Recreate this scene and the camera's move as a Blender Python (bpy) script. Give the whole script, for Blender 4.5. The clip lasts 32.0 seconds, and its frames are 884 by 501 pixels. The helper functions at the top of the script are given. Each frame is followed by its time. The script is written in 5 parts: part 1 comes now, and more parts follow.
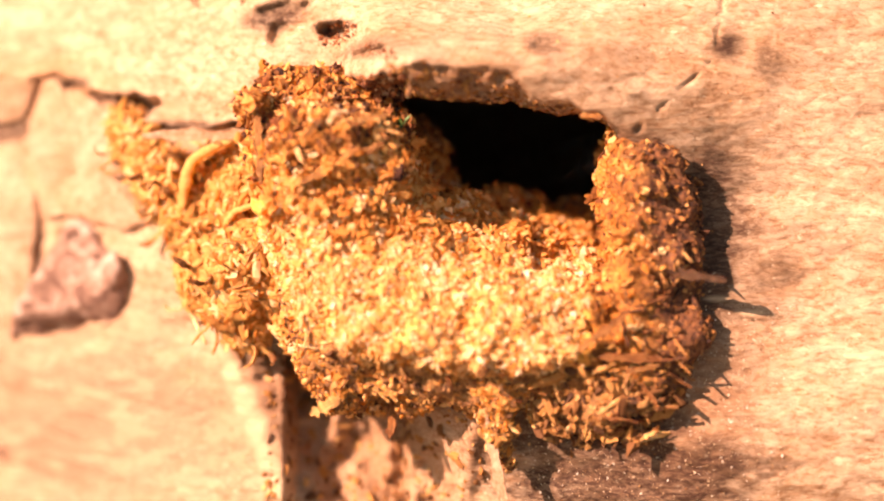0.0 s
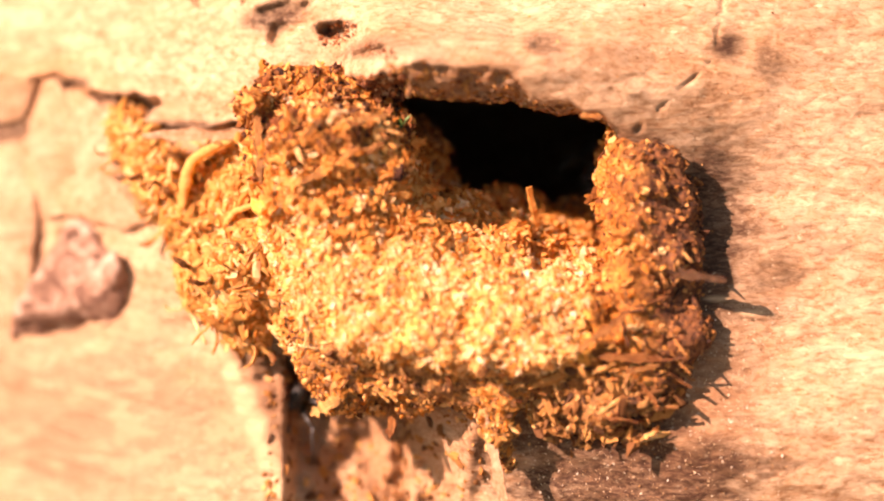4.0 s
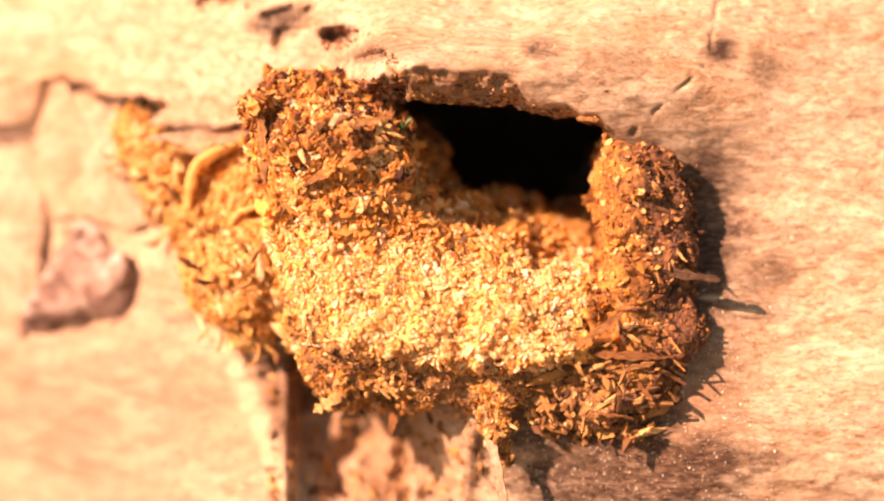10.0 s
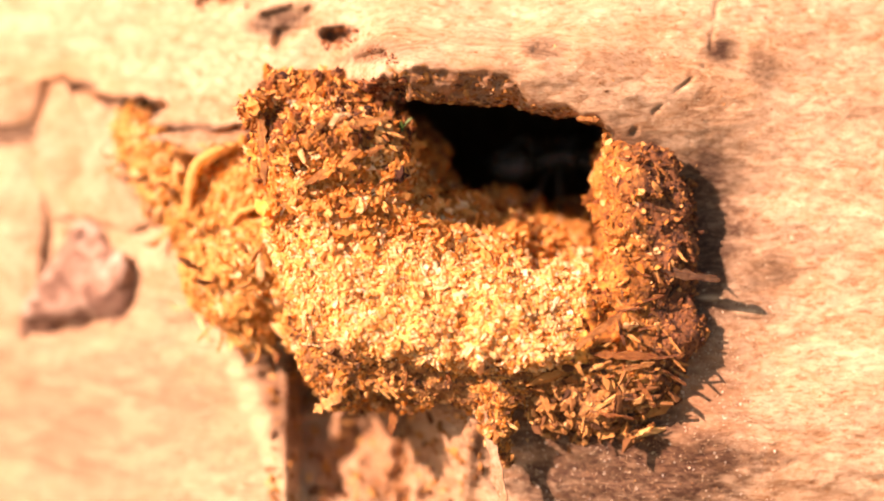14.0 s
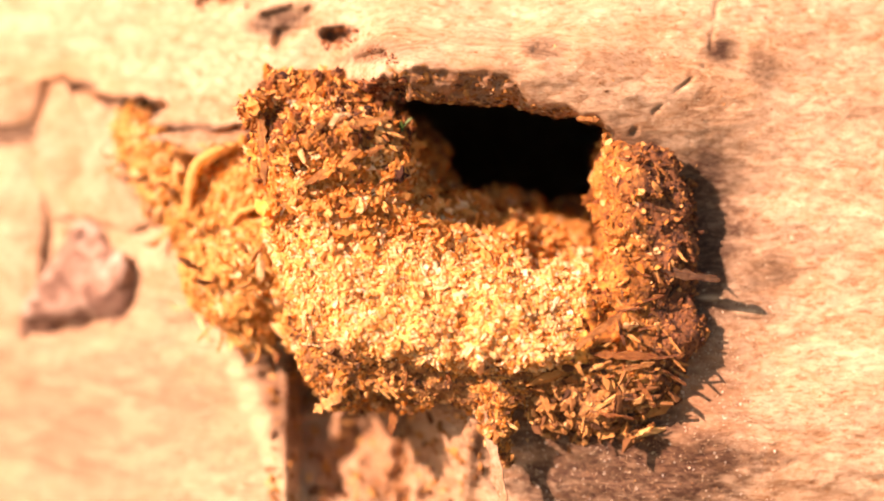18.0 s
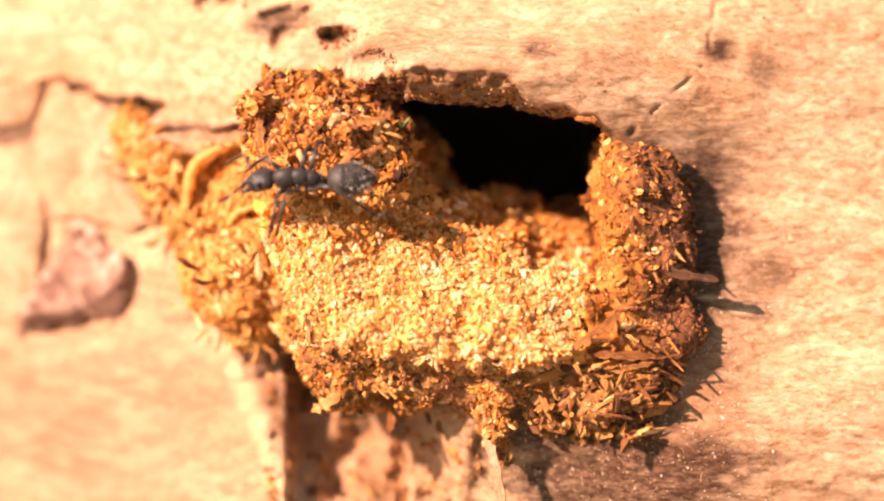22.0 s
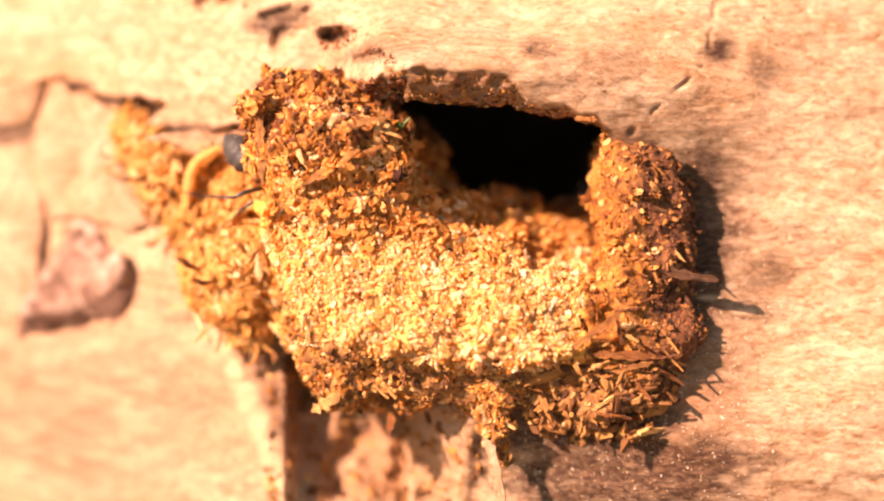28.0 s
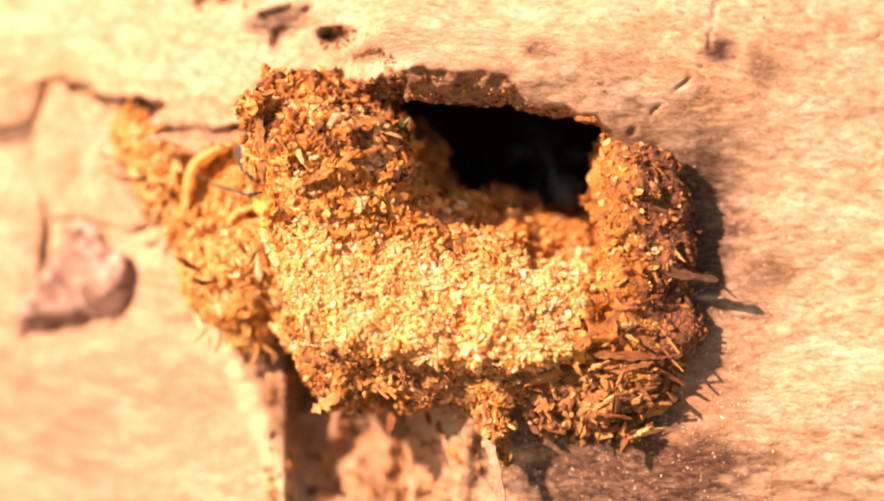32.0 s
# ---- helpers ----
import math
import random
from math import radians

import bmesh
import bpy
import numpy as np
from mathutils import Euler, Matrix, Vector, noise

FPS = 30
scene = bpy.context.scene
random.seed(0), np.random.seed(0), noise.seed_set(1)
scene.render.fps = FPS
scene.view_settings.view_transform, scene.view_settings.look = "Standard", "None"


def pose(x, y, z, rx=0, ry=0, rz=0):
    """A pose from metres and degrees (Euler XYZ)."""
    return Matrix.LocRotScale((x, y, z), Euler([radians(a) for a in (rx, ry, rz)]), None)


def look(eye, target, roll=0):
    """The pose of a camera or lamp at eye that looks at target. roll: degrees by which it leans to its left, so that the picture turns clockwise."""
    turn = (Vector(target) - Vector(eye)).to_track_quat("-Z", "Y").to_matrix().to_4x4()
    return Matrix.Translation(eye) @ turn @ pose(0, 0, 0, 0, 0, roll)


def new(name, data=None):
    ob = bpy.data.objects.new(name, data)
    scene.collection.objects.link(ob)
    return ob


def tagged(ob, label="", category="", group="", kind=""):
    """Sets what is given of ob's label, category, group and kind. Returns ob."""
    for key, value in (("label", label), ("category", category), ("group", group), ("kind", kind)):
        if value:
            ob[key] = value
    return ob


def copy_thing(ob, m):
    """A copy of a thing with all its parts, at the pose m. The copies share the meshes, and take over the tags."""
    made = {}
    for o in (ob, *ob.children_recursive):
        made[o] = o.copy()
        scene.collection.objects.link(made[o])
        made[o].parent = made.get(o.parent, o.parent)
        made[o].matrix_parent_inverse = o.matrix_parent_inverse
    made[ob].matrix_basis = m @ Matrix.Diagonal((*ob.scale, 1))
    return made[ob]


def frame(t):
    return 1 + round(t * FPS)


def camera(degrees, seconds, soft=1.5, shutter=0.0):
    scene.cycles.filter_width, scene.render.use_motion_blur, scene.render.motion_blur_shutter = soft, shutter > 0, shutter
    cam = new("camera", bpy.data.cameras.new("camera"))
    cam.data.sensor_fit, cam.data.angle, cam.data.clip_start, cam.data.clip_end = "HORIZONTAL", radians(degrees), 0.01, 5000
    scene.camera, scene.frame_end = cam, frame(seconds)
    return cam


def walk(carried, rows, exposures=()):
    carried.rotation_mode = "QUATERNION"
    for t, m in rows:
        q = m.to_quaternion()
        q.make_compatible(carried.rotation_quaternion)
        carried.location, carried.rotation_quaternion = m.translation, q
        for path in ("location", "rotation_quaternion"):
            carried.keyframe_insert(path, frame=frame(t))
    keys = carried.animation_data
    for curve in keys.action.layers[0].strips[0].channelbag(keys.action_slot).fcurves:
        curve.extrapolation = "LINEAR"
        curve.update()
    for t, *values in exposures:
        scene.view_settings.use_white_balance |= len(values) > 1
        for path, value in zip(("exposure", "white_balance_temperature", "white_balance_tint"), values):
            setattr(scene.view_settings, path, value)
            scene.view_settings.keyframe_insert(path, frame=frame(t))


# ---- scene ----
from mathutils.bvhtree import BVHTree

MM = 0.001


# ---- camera and its path ----
cam = camera(22, 32.0, soft=2.1, shutter=0.5)
cam.data.dof.use_dof = True
cam.data.dof.focus_distance = 0.1614
cam.data.dof.aperture_fstop = 10.5
TILT = radians(25)
AIM = Vector((0.0, -6.0, 0.0)) * MM
FORWARD = Vector((0.0, math.cos(TILT), -math.sin(TILT)))
UPWARD = Vector((0.0, math.sin(TILT), math.cos(TILT)))


def stand(nearer, right=0.0, up=0.0):
    """Camera pose: how much nearer than 161.3 mm it stands, and its sideways and upward shift, all in mm."""
    at = AIM + Vector((right, 0, 0)) * MM + UPWARD * (up * MM)
    return look(at - FORWARD * ((161.3 - nearer) * MM), at)


walk(cam, [
    (0.0, stand(3.55, 0.0, 0.0)), (3.5, stand(3.55)), (6.0, stand(3.55)), (6.5, stand(3.6, 0.10, 0.08)),
    (7.0, stand(3.55, 0.08, 0.07)), (7.5, stand(3.5, 0.0, 0.05)), (7.7, stand(1.2, 0.0, 0.04)), (8.0, stand(-0.8, 0.0, 0.02)),
    (8.5, stand(-1.3)), (9.0, stand(-1.75, 0.03)), (9.3, stand(-0.3, 0.03)), (9.6, stand(0.0)),
    (14.5, stand(0.0)), (20.2, stand(0.0)), (20.45, stand(0.0, 0.18, 0.08)), (20.8, stand(0.0, 0.12, 0.0)),
    (25.0, stand(0.0, 0.13, 0.0)), (32.0, stand(0.0, 0.13, 0.0)),
], exposures=[(0.0, 1.4, 8900, 21), (32.0, 1.4, 8900, 21)])

# ---- light ----
SUN_FROM = Vector((-6.8, -3.5, 6.5))
world = bpy.data.worlds.new("sky")
scene.world = world
world.use_nodes = True
wn = world.node_tree.nodes
sky = wn.new("ShaderNodeTexSky")
sky.sky_type, sky.sun_disc = "NISHITA", False
sky.sun_elevation = math.atan2(SUN_FROM.z, math.hypot(SUN_FROM.x, SUN_FROM.y))
sky.sun_rotation = math.atan2(SUN_FROM.x, SUN_FROM.y)
wn["Background"].inputs["Strength"].default_value = 0.075
world.node_tree.links.new(sky.outputs["Color"], wn["Background"].inputs["Color"])
sun = new("sun", bpy.data.lights.new("sun", "SUN"))
sun.data.energy, sun.data.angle, sun.data.color = 5.0, radians(0.55), (1.0, 0.785, 0.80)
sun.matrix_world = look(SUN_FROM, (0, 0, 0))


# ---- materials ----
def material(name, rough=0.8):
    m = bpy.data.materials.new(name)
    m.use_nodes = True
    n = m.node_tree.nodes
    b = n["Principled BSDF"]
    b.inputs["Roughness"].default_value = rough
    b.inputs["Specular IOR Level"].default_value = 0.2
    return m, n, m.node_tree.links, b


def ramp(n, stops, mode="LINEAR"):
    r = n.new("ShaderNodeValToRGB")
    r.color_ramp.interpolation = mode
    e = r.color_ramp.elements
    while len(e) < len(stops):
        e.new(0.5)
    for k, (p, c) in zip(e, stops):
        k.position, k.color = p, (*c, 1)
    return r


def noise_node(n, l, vec, scale, detail=4, rough=0.6, distortion=0.0):
    t = n.new("ShaderNodeTexNoise")
    t.inputs["Scale"].default_value, t.inputs["Detail"].default_value = scale, detail
    t.inputs["Roughness"].default_value, t.inputs["Distortion"].default_value = rough, distortion
    if vec:
        l.new(vec, t.inputs["Vector"])
    return t


def mapped(n, l, scale=(1, 1, 1), turn=(0, 0, 0)):
    c = n.new("ShaderNodeTexCoord")
    p = n.new("ShaderNodeMapping")
    p.inputs["Scale"].default_value = scale
    p.inputs["Rotation"].default_value = [radians(a) for a in turn]
    l.new(c.outputs["Object"], p.inputs["Vector"])
    return p.outputs["Vector"]


def blend(n, l, fac, a, b, mode="MIX"):
    m = n.new("ShaderNodeMix")
    m.data_type, m.blend_type = "RGBA", mode
    for sock, v in ((m.inputs[0], fac), (m.inputs[6], a), (m.inputs[7], b)):
        if hasattr(v, "is_linked"):
            l.new(v, sock)
        elif isinstance(v, tuple):
            sock.default_value = (*v, 1)
        else:
            sock.default_value = v
    return m.outputs[2]


def bump(n, l, b, height, strength, distance):
    k = n.new("ShaderNodeBump")
    k.inputs["Strength"].default_value, k.inputs["Distance"].default_value = strength, distance
    l.new(height, k.inputs["Height"])
    l.new(k.outputs["Normal"], b.inputs["Normal"])


def scaled(n, l, value, k):
    a = n.new("ShaderNodeMath")
    a.operation = "MULTIPLY"
    a.inputs[1].default_value = k
    l.new(value, a.inputs[0])
    return a.outputs[0]


def make_wood(name, pale, mid, dark, stain_and_shade=True, grain_turn=14):
    m, n, l, b = material(name, 0.72)
    v = mapped(n, l, (270, 600, 460), (0, grain_turn, 0))
    g1 = noise_node(n, l, v, 1.0, 7, 0.68, 1.2)
    v2 = mapped(n, l, (1100, 2900, 3300), (0, grain_turn, 0))
    g2 = noise_node(n, l, v2, 1.0, 5, 0.75, 0.8)
    patch = noise_node(n, l, mapped(n, l, (0.6, 1, 1.2)), 110, 5, 0.65, 0.8)
    speck = noise_node(n, l, mapped(n, l, (0.6, 1, 1)), 2400, 3, 0.7, 0.3)
    r1 = ramp(n, [(0.18, dark), (0.36, mid), (0.52, pale), (0.78, tuple(min(1, c * 1.04) for c in pale))])
    l.new(g1.outputs["Fac"], r1.inputs["Fac"])
    r2 = ramp(n, [(0.36, (0.54, 0.39, 0.27)), (0.52, (1, 1, 1))])
    l.new(g2.outputs["Fac"], r2.inputs["Fac"])
    col = blend(n, l, 0.8, r1.outputs["Color"], r2.outputs["Color"], "MULTIPLY")
    r3 = ramp(n, [(0.36, (0.82, 0.66, 0.50)), (0.52, (1, 1, 1))])
    l.new(patch.outputs["Fac"], r3.inputs["Fac"])
    col = blend(n, l, 0.5, col, r3.outputs["Color"], "MULTIPLY")
    mottle = noise_node(n, l, mapped(n, l, (0.3, 1, 1), (0, grain_turn + 6, 0)), 470, 5, 0.6, 1.0)
    r6 = ramp(n, [(0.38, (0.68, 0.53, 0.40)), (0.50, (0.95, 0.93, 0.90)), (0.60, (1.12, 1.1, 1.08))])
    l.new(mottle.outputs["Fac"], r6.inputs["Fac"])
    col = blend(n, l, 0.5, col, r6.outputs["Color"], "MULTIPLY")
    r4 = ramp(n, [(0.64, (0, 0, 0)), (0.71, (1, 1, 1))])
    l.new(speck.outputs["Fac"], r4.inputs["Fac"])
    col = blend(n, l, scaled(n, l, r4.outputs["Color"], 0.45), col, (0.85, 0.70, 0.48))
    whorl = noise_node(n, l, mapped(n, l, (800, 1000, 1050), (0, grain_turn + 24, 0)), 1.0, 4, 0.6, 1.4)
    r5 = ramp(n, [(0.38, (0.76, 0.61, 0.48)), (0.50, (1, 1, 1)), (0.64, (1.1, 1.09, 1.08))])
    l.new(whorl.outputs["Fac"], r5.inputs["Fac"])
    col = blend(n, l, 0.6, col, r5.outputs["Color"], "MULTIPLY")
    if stain_and_shade:
        # besides stain spots, the dark tone paints shade and the pale one a lit edge
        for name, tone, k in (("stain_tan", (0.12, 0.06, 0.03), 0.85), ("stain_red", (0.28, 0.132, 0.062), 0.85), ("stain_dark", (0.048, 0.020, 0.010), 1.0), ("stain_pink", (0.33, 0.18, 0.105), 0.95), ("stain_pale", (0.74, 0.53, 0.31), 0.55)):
            at = n.new("ShaderNodeAttribute")
            at.attribute_name = name
            br = ramp(n, [(0.40, (1, 1, 1)), (0.60, (0.62, 0.62, 0.62))])
            l.new(g2.outputs["Fac"], br.inputs["Fac"])
            mul = n.new("ShaderNodeMath")
            mul.operation = "MULTIPLY"
            l.new(at.outputs["Fac"], mul.inputs[0])
            l.new(br.outputs["Color"], mul.inputs[1])
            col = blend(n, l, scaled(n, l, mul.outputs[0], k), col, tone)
        col = blend(n, l, scaled(n, l, r4.outputs["Color"], 0.3), col, (0.8, 0.62, 0.4))
    l.new(col, b.inputs["Base Color"])
    add = n.new("ShaderNodeMath")
    add.operation = "ADD"
    l.new(g1.outputs["Fac"], add.inputs[0])
    l.new(g2.outputs["Fac"], add.inputs[1])
    bump(n, l, b, add.outputs[0], 0.55, 0.0004)
    return m


# stain spots and painted shade on the log: tone, middle x and z, half width and half height in mm, softness
STAINS_AND_SHADE = [
    ("stain_tan", 13.6, 7.6, 2.6, 2.2, 1.3),
    ("stain_tan", 20.0, 14.4, 1.3, 1.4, 0.9), ("stain_tan", 23.0, 13.4, 1.0, 1.2, 1.2), ("stain_dark", -12.0, 17.0, 2.2, 1.0, 0.9),
    # next line's last two: damp wood plus the lip's cast shadow as colour
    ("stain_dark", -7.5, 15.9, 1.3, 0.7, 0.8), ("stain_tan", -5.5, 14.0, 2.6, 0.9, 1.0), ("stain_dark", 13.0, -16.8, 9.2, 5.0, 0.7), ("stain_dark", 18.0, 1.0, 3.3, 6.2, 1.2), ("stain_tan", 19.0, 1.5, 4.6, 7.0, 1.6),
    ("stain_red", 15.0, -12.0, 7.0, 7.0, 1.2), ("stain_red", -5.0, -12.0, 8.0, 6.0, 1.5), ("stain_red", -7.0, -12.5, 5.0, 5.0, 1.2), ("stain_tan", -27.0, -13.5, 4.0, 2.0, 1.8),
    ("stain_dark", 20.0, 14.4, 0.8, 0.9, 0.9), ("stain_tan", 7.2, 14.4, 1.4, 0.7, 1.1), ("stain_tan", 22.5, -2.0, 3.0, 2.4, 1.4), ("stain_red", -26.0, 7.0, 6.0, 2.0, 1.4),
]
# dark strips that paint the shade in the plate gaps and under the ledge
STAINS_AND_SHADE += [("stain_dark", x, h, rx, rh, 0.8) for x, h, rx, rh in ((-33.5, 9.2, 3.8, 1.2), (-27.6, 12.5, 1.2, 0.35), (-25.4, 11.3, 1.2, 0.35), (-22.9, 10.5, 1.7, 1.0), (-18.6, 9.2, 3.0, 0.35), (-14.6, 8.8, 1.6, 0.7))]
STAINS_AND_SHADE += [("stain_pink", -26.0, -13.0, 14.0, 9.0, 1.3), ("stain_tan", -31.0, -12.4, 2.6, 1.0, 1.8), ("stain_tan", -23.0, -10.4, 2.2, 0.8, 1.9), ("stain_tan", -29.0, -16.4, 3.0, 0.9, 1.8), ("stain_tan", 19.4, -8.0, 3.0, 5.0, 1.7)]
STAINS_AND_SHADE += [("stain_pale", 19.5 + 1.2 * k, -3.4 - 0.5 * k, 0.8, 0.15, 1.3) for k in range(0, 11, 2)]
# pale strip that paints the sunlit edge of the groove
STAINS_AND_SHADE += [("stain_pale", -16.2 + 0.42 * k, -7.0 - k, 0.8, 1.2, 1.0) for k in range(0, 13, 2)]
WOOD = make_wood("weathered_wood", (0.575, 0.39, 0.245), (0.51, 0.342, 0.21), (0.40, 0.245, 0.14))
PLATE = make_wood("pale_wood", (0.52, 0.345, 0.22), (0.47, 0.31, 0.19), (0.35, 0.21, 0.12), False, 70)


def make_crumb(name, tones, rough=0.8, through_light=0.5):
    """Wood crumbs: every island of the mesh, or every object, takes its own tone."""
    m, n, l, b = material(name, rough)
    geo = n.new("ShaderNodeNewGeometry")
    info = n.new("ShaderNodeObjectInfo")
    a = n.new("ShaderNodeMath")
    a.operation = "ADD"
    l.new(geo.outputs["Random Per Island"], a.inputs[0])
    l.new(info.outputs["Random"], a.inputs[1])
    f = n.new("ShaderNodeMath")
    f.operation = "FRACT"
    l.new(a.outputs[0], f.inputs[0])
    r = ramp(n, tones)
    l.new(f.outputs[0], r.inputs["Fac"])
    t = noise_node(n, l, mapped(n, l), 2600, 3, 0.6)
    r2 = ramp(n, [(0.3, (0.74, 0.60, 0.46)), (0.6, (1, 1, 1))])
    l.new(t.outputs["Fac"], r2.inputs["Fac"])
    col = blend(n, l, 0.6, r.outputs["Color"], r2.outputs["Color"], "MULTIPLY")
    l.new(col, b.inputs["Base Color"])
    bump(n, l, b, t.outputs["Fac"], 0.4, 0.0001)
    if through_light:
        glow = n.new("ShaderNodeBsdfTranslucent")
        l.new(blend(n, l, 0.5, col, (1.0, 0.82, 0.55), "MULTIPLY"), glow.inputs["Color"])
        mix = n.new("ShaderNodeMixShader")
        mix.inputs["Fac"].default_value = through_light
        l.new(b.outputs[0], mix.inputs[1])
        l.new(glow.outputs[0], mix.inputs[2])
        l.new(mix.outputs[0], n["Material Output"].inputs["Surface"])
    return m


CRUMB_PALE = make_crumb("pale_wood_crumbs", [(0.0, (0.74, 0.33, 0.08)), (0.06, (0.92, 0.52, 0.15)), (0.40, (0.97, 0.655, 0.26)), (0.80, (0.98, 0.77, 0.41)), (0.95, (0.99, 0.88, 0.60)), (1.0, (0.98, 0.91, 0.70))])
CRUMB_ORANGE = make_crumb("orange_wood_crumbs", [(0.0, (0.16, 0.05, 0.018)), (0.06, (0.60, 0.23, 0.045)), (0.5, (0.85, 0.445, 0.125)), (0.85, (0.93, 0.57, 0.20)), (1.0, (0.96, 0.78, 0.46))])
CRUMB_RED = make_crumb("red_brown_crumbs", [(0.0, (0.08, 0.032, 0.02)), (0.25, (0.24, 0.075, 0.026)), (0.55, (0.52, 0.195, 0.046)), (0.85, (0.74, 0.36, 0.10)), (1.0, (0.88, 0.56, 0.24))], through_light=0.25)
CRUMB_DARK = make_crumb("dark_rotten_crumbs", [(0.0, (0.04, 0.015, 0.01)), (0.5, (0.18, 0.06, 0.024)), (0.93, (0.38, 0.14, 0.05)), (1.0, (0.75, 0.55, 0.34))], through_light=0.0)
# damp dark red; on the lip's outer side shade is in the tone too
CRUMB_FLANK = make_crumb("damp_shaded_crumbs", [(0.0, (0.045, 0.020, 0.015)), (0.5, (0.24, 0.09, 0.032)), (0.9, (0.48, 0.20, 0.06)), (1.0, (0.64, 0.33, 0.12))], through_light=0.2)
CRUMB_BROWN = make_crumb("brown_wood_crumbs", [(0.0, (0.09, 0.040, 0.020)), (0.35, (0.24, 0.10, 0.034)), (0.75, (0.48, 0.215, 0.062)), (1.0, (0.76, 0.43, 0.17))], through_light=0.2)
CRUMB_BANK = make_crumb("yellow_bank_crumbs", [(0.0, (0.40, 0.17, 0.045)), (0.4, (0.78, 0.42, 0.12)), (0.8, (0.90, 0.58, 0.21)), (1.0, (0.95, 0.74, 0.40))])


def make_matrix(name, c1, c2, c3, through_light=0.2, size=420, tones=()):
    """Packed fine stuff; tones: colours laid over it where the mesh carries an attribute of that name."""
    m, n, l, b = material(name, 0.85)
    t = noise_node(n, l, mapped(n, l), size, 6, 0.7, 0.5)
    r = ramp(n, [(0.3, c1), (0.5, c2), (0.7, c3)])
    l.new(t.outputs["Fac"], r.inputs["Fac"])
    col = r.outputs["Color"]
    t2 = noise_node(n, l, mapped(n, l), 1800, 4, 0.7)
    for attr, lo, hi in tones:
        at = n.new("ShaderNodeAttribute")
        at.attribute_name = attr
        rr = ramp(n, [(0.35, lo), (0.62, hi)])
        l.new(t2.outputs["Fac"], rr.inputs["Fac"])
        col = blend(n, l, at.outputs["Fac"], col, rr.outputs["Color"])
    l.new(col, b.inputs["Base Color"])
    b.inputs["Subsurface Weight"].default_value = through_light
    b.inputs["Subsurface Radius"].default_value = (1.0, 0.45, 0.15)
    b.inputs["Subsurface Scale"].default_value = 0.0006
    bump(n, l, b, t2.outputs["Fac"], 1.0, 0.0005)
    return m


FRASS = make_matrix("packed_frass", (0.46, 0.16, 0.034), (0.82, 0.36, 0.075), (0.92, 0.50, 0.14), tones=(
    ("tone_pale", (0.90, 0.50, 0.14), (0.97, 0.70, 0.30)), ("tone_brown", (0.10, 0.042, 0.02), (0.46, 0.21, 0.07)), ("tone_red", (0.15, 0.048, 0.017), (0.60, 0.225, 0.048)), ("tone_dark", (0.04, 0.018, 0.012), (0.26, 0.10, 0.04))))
FRASS_LEFT = make_matrix("yellow_frass", (0.34, 0.14, 0.035), (0.64, 0.32, 0.08), (0.78, 0.48, 0.16))
LUMP = make_matrix("purple_brown_bark", (0.09, 0.042, 0.03), (0.27, 0.15, 0.10), (0.62, 0.46, 0.35), 0.0, 600)


def plain(name, colour, rough, bumps=0.0, scale=3000, spec=0.5):
    m, n, l, b = material(name, rough)
    t = noise_node(n, l, mapped(n, l), scale, 4, 0.6)
    r = ramp(n, [(0.3, tuple(c * 0.6 for c in colour)), (0.7, tuple(min(1, c * 1.3) for c in colour))])
    l.new(t.outputs["Fac"], r.inputs["Fac"])
    l.new(r.outputs["Color"], b.inputs["Base Color"])
    b.inputs["Specular IOR Level"].default_value = spec
    if bumps:
        bump(n, l, b, t.outputs["Fac"], bumps, 0.00006)
    return m


ANT_BLACK = plain("ant_cuticle", (0.030, 0.026, 0.022), 0.5, 0.5, 5000, 0.3)
ANT_GASTER = plain("ant_gaster_down", (0.044, 0.039, 0.032), 0.5, 0.6, 9000, 0.3)
ANT_LEG = plain("ant_leg", (0.030, 0.025, 0.021), 0.42)
ANT_HAIR = plain("ant_hair", (0.62, 0.58, 0.48), 0.45)
ANT_EYE = plain("ant_eye", (0.006, 0.006, 0.007), 0.15)
GREEN = plain("green_shoot", (0.07, 0.12, 0.02), 0.6)
SOIL = plain("forest_soil", (0.11, 0.075, 0.045), 0.95, 0.6, 60)


# ---- mesh helpers ----
def link_mesh(name, me, mat, parent=None, label=""):
    me.materials.append(mat)
    ob = new(name, me)
    ob.parent = parent
    if label:
        ob["label"] = label
    return ob


def mesh_of(name, verts, faces, smooth=False):
    """A mesh from arrays: verts (n, 3) in metres, faces (m, 3) or (m, 4)."""
    verts, faces = np.asarray(verts, dtype=np.float32), np.asarray(faces, dtype=np.int32)
    me = bpy.data.meshes.new(name)
    k = faces.shape[1]
    me.vertices.add(len(verts))
    me.vertices.foreach_set("co", verts.ravel())
    me.loops.add(faces.size)
    me.loops.foreach_set("vertex_index", faces.ravel())
    me.polygons.add(len(faces))
    me.polygons.foreach_set("loop_start", np.arange(0, faces.size, k, dtype=np.int32))
    me.polygons.foreach_set("use_smooth", np.full(len(faces), smooth))
    me.update(calc_edges=True)
    return me


def part(name, bm, mat, parent, label="", smooth=True):
    me = bpy.data.meshes.new(name)
    for f in bm.faces:
        f.smooth = smooth
    bm.to_mesh(me)
    bm.free()
    return link_mesh(name, me, mat, parent, label)


def lattice(ix, iy, iz, seed):
    h = (ix.astype(np.int64) * 374761393 + iy.astype(np.int64) * 668265263 + iz.astype(np.int64) * 2147483647 + seed * 974711) & 0xFFFFFFFF
    h = ((h ^ (h >> 13)) * 1274126177) & 0xFFFFFFFF
    return ((h ^ (h >> 16)) & 0xFFFF) / 32767.5 - 1.0


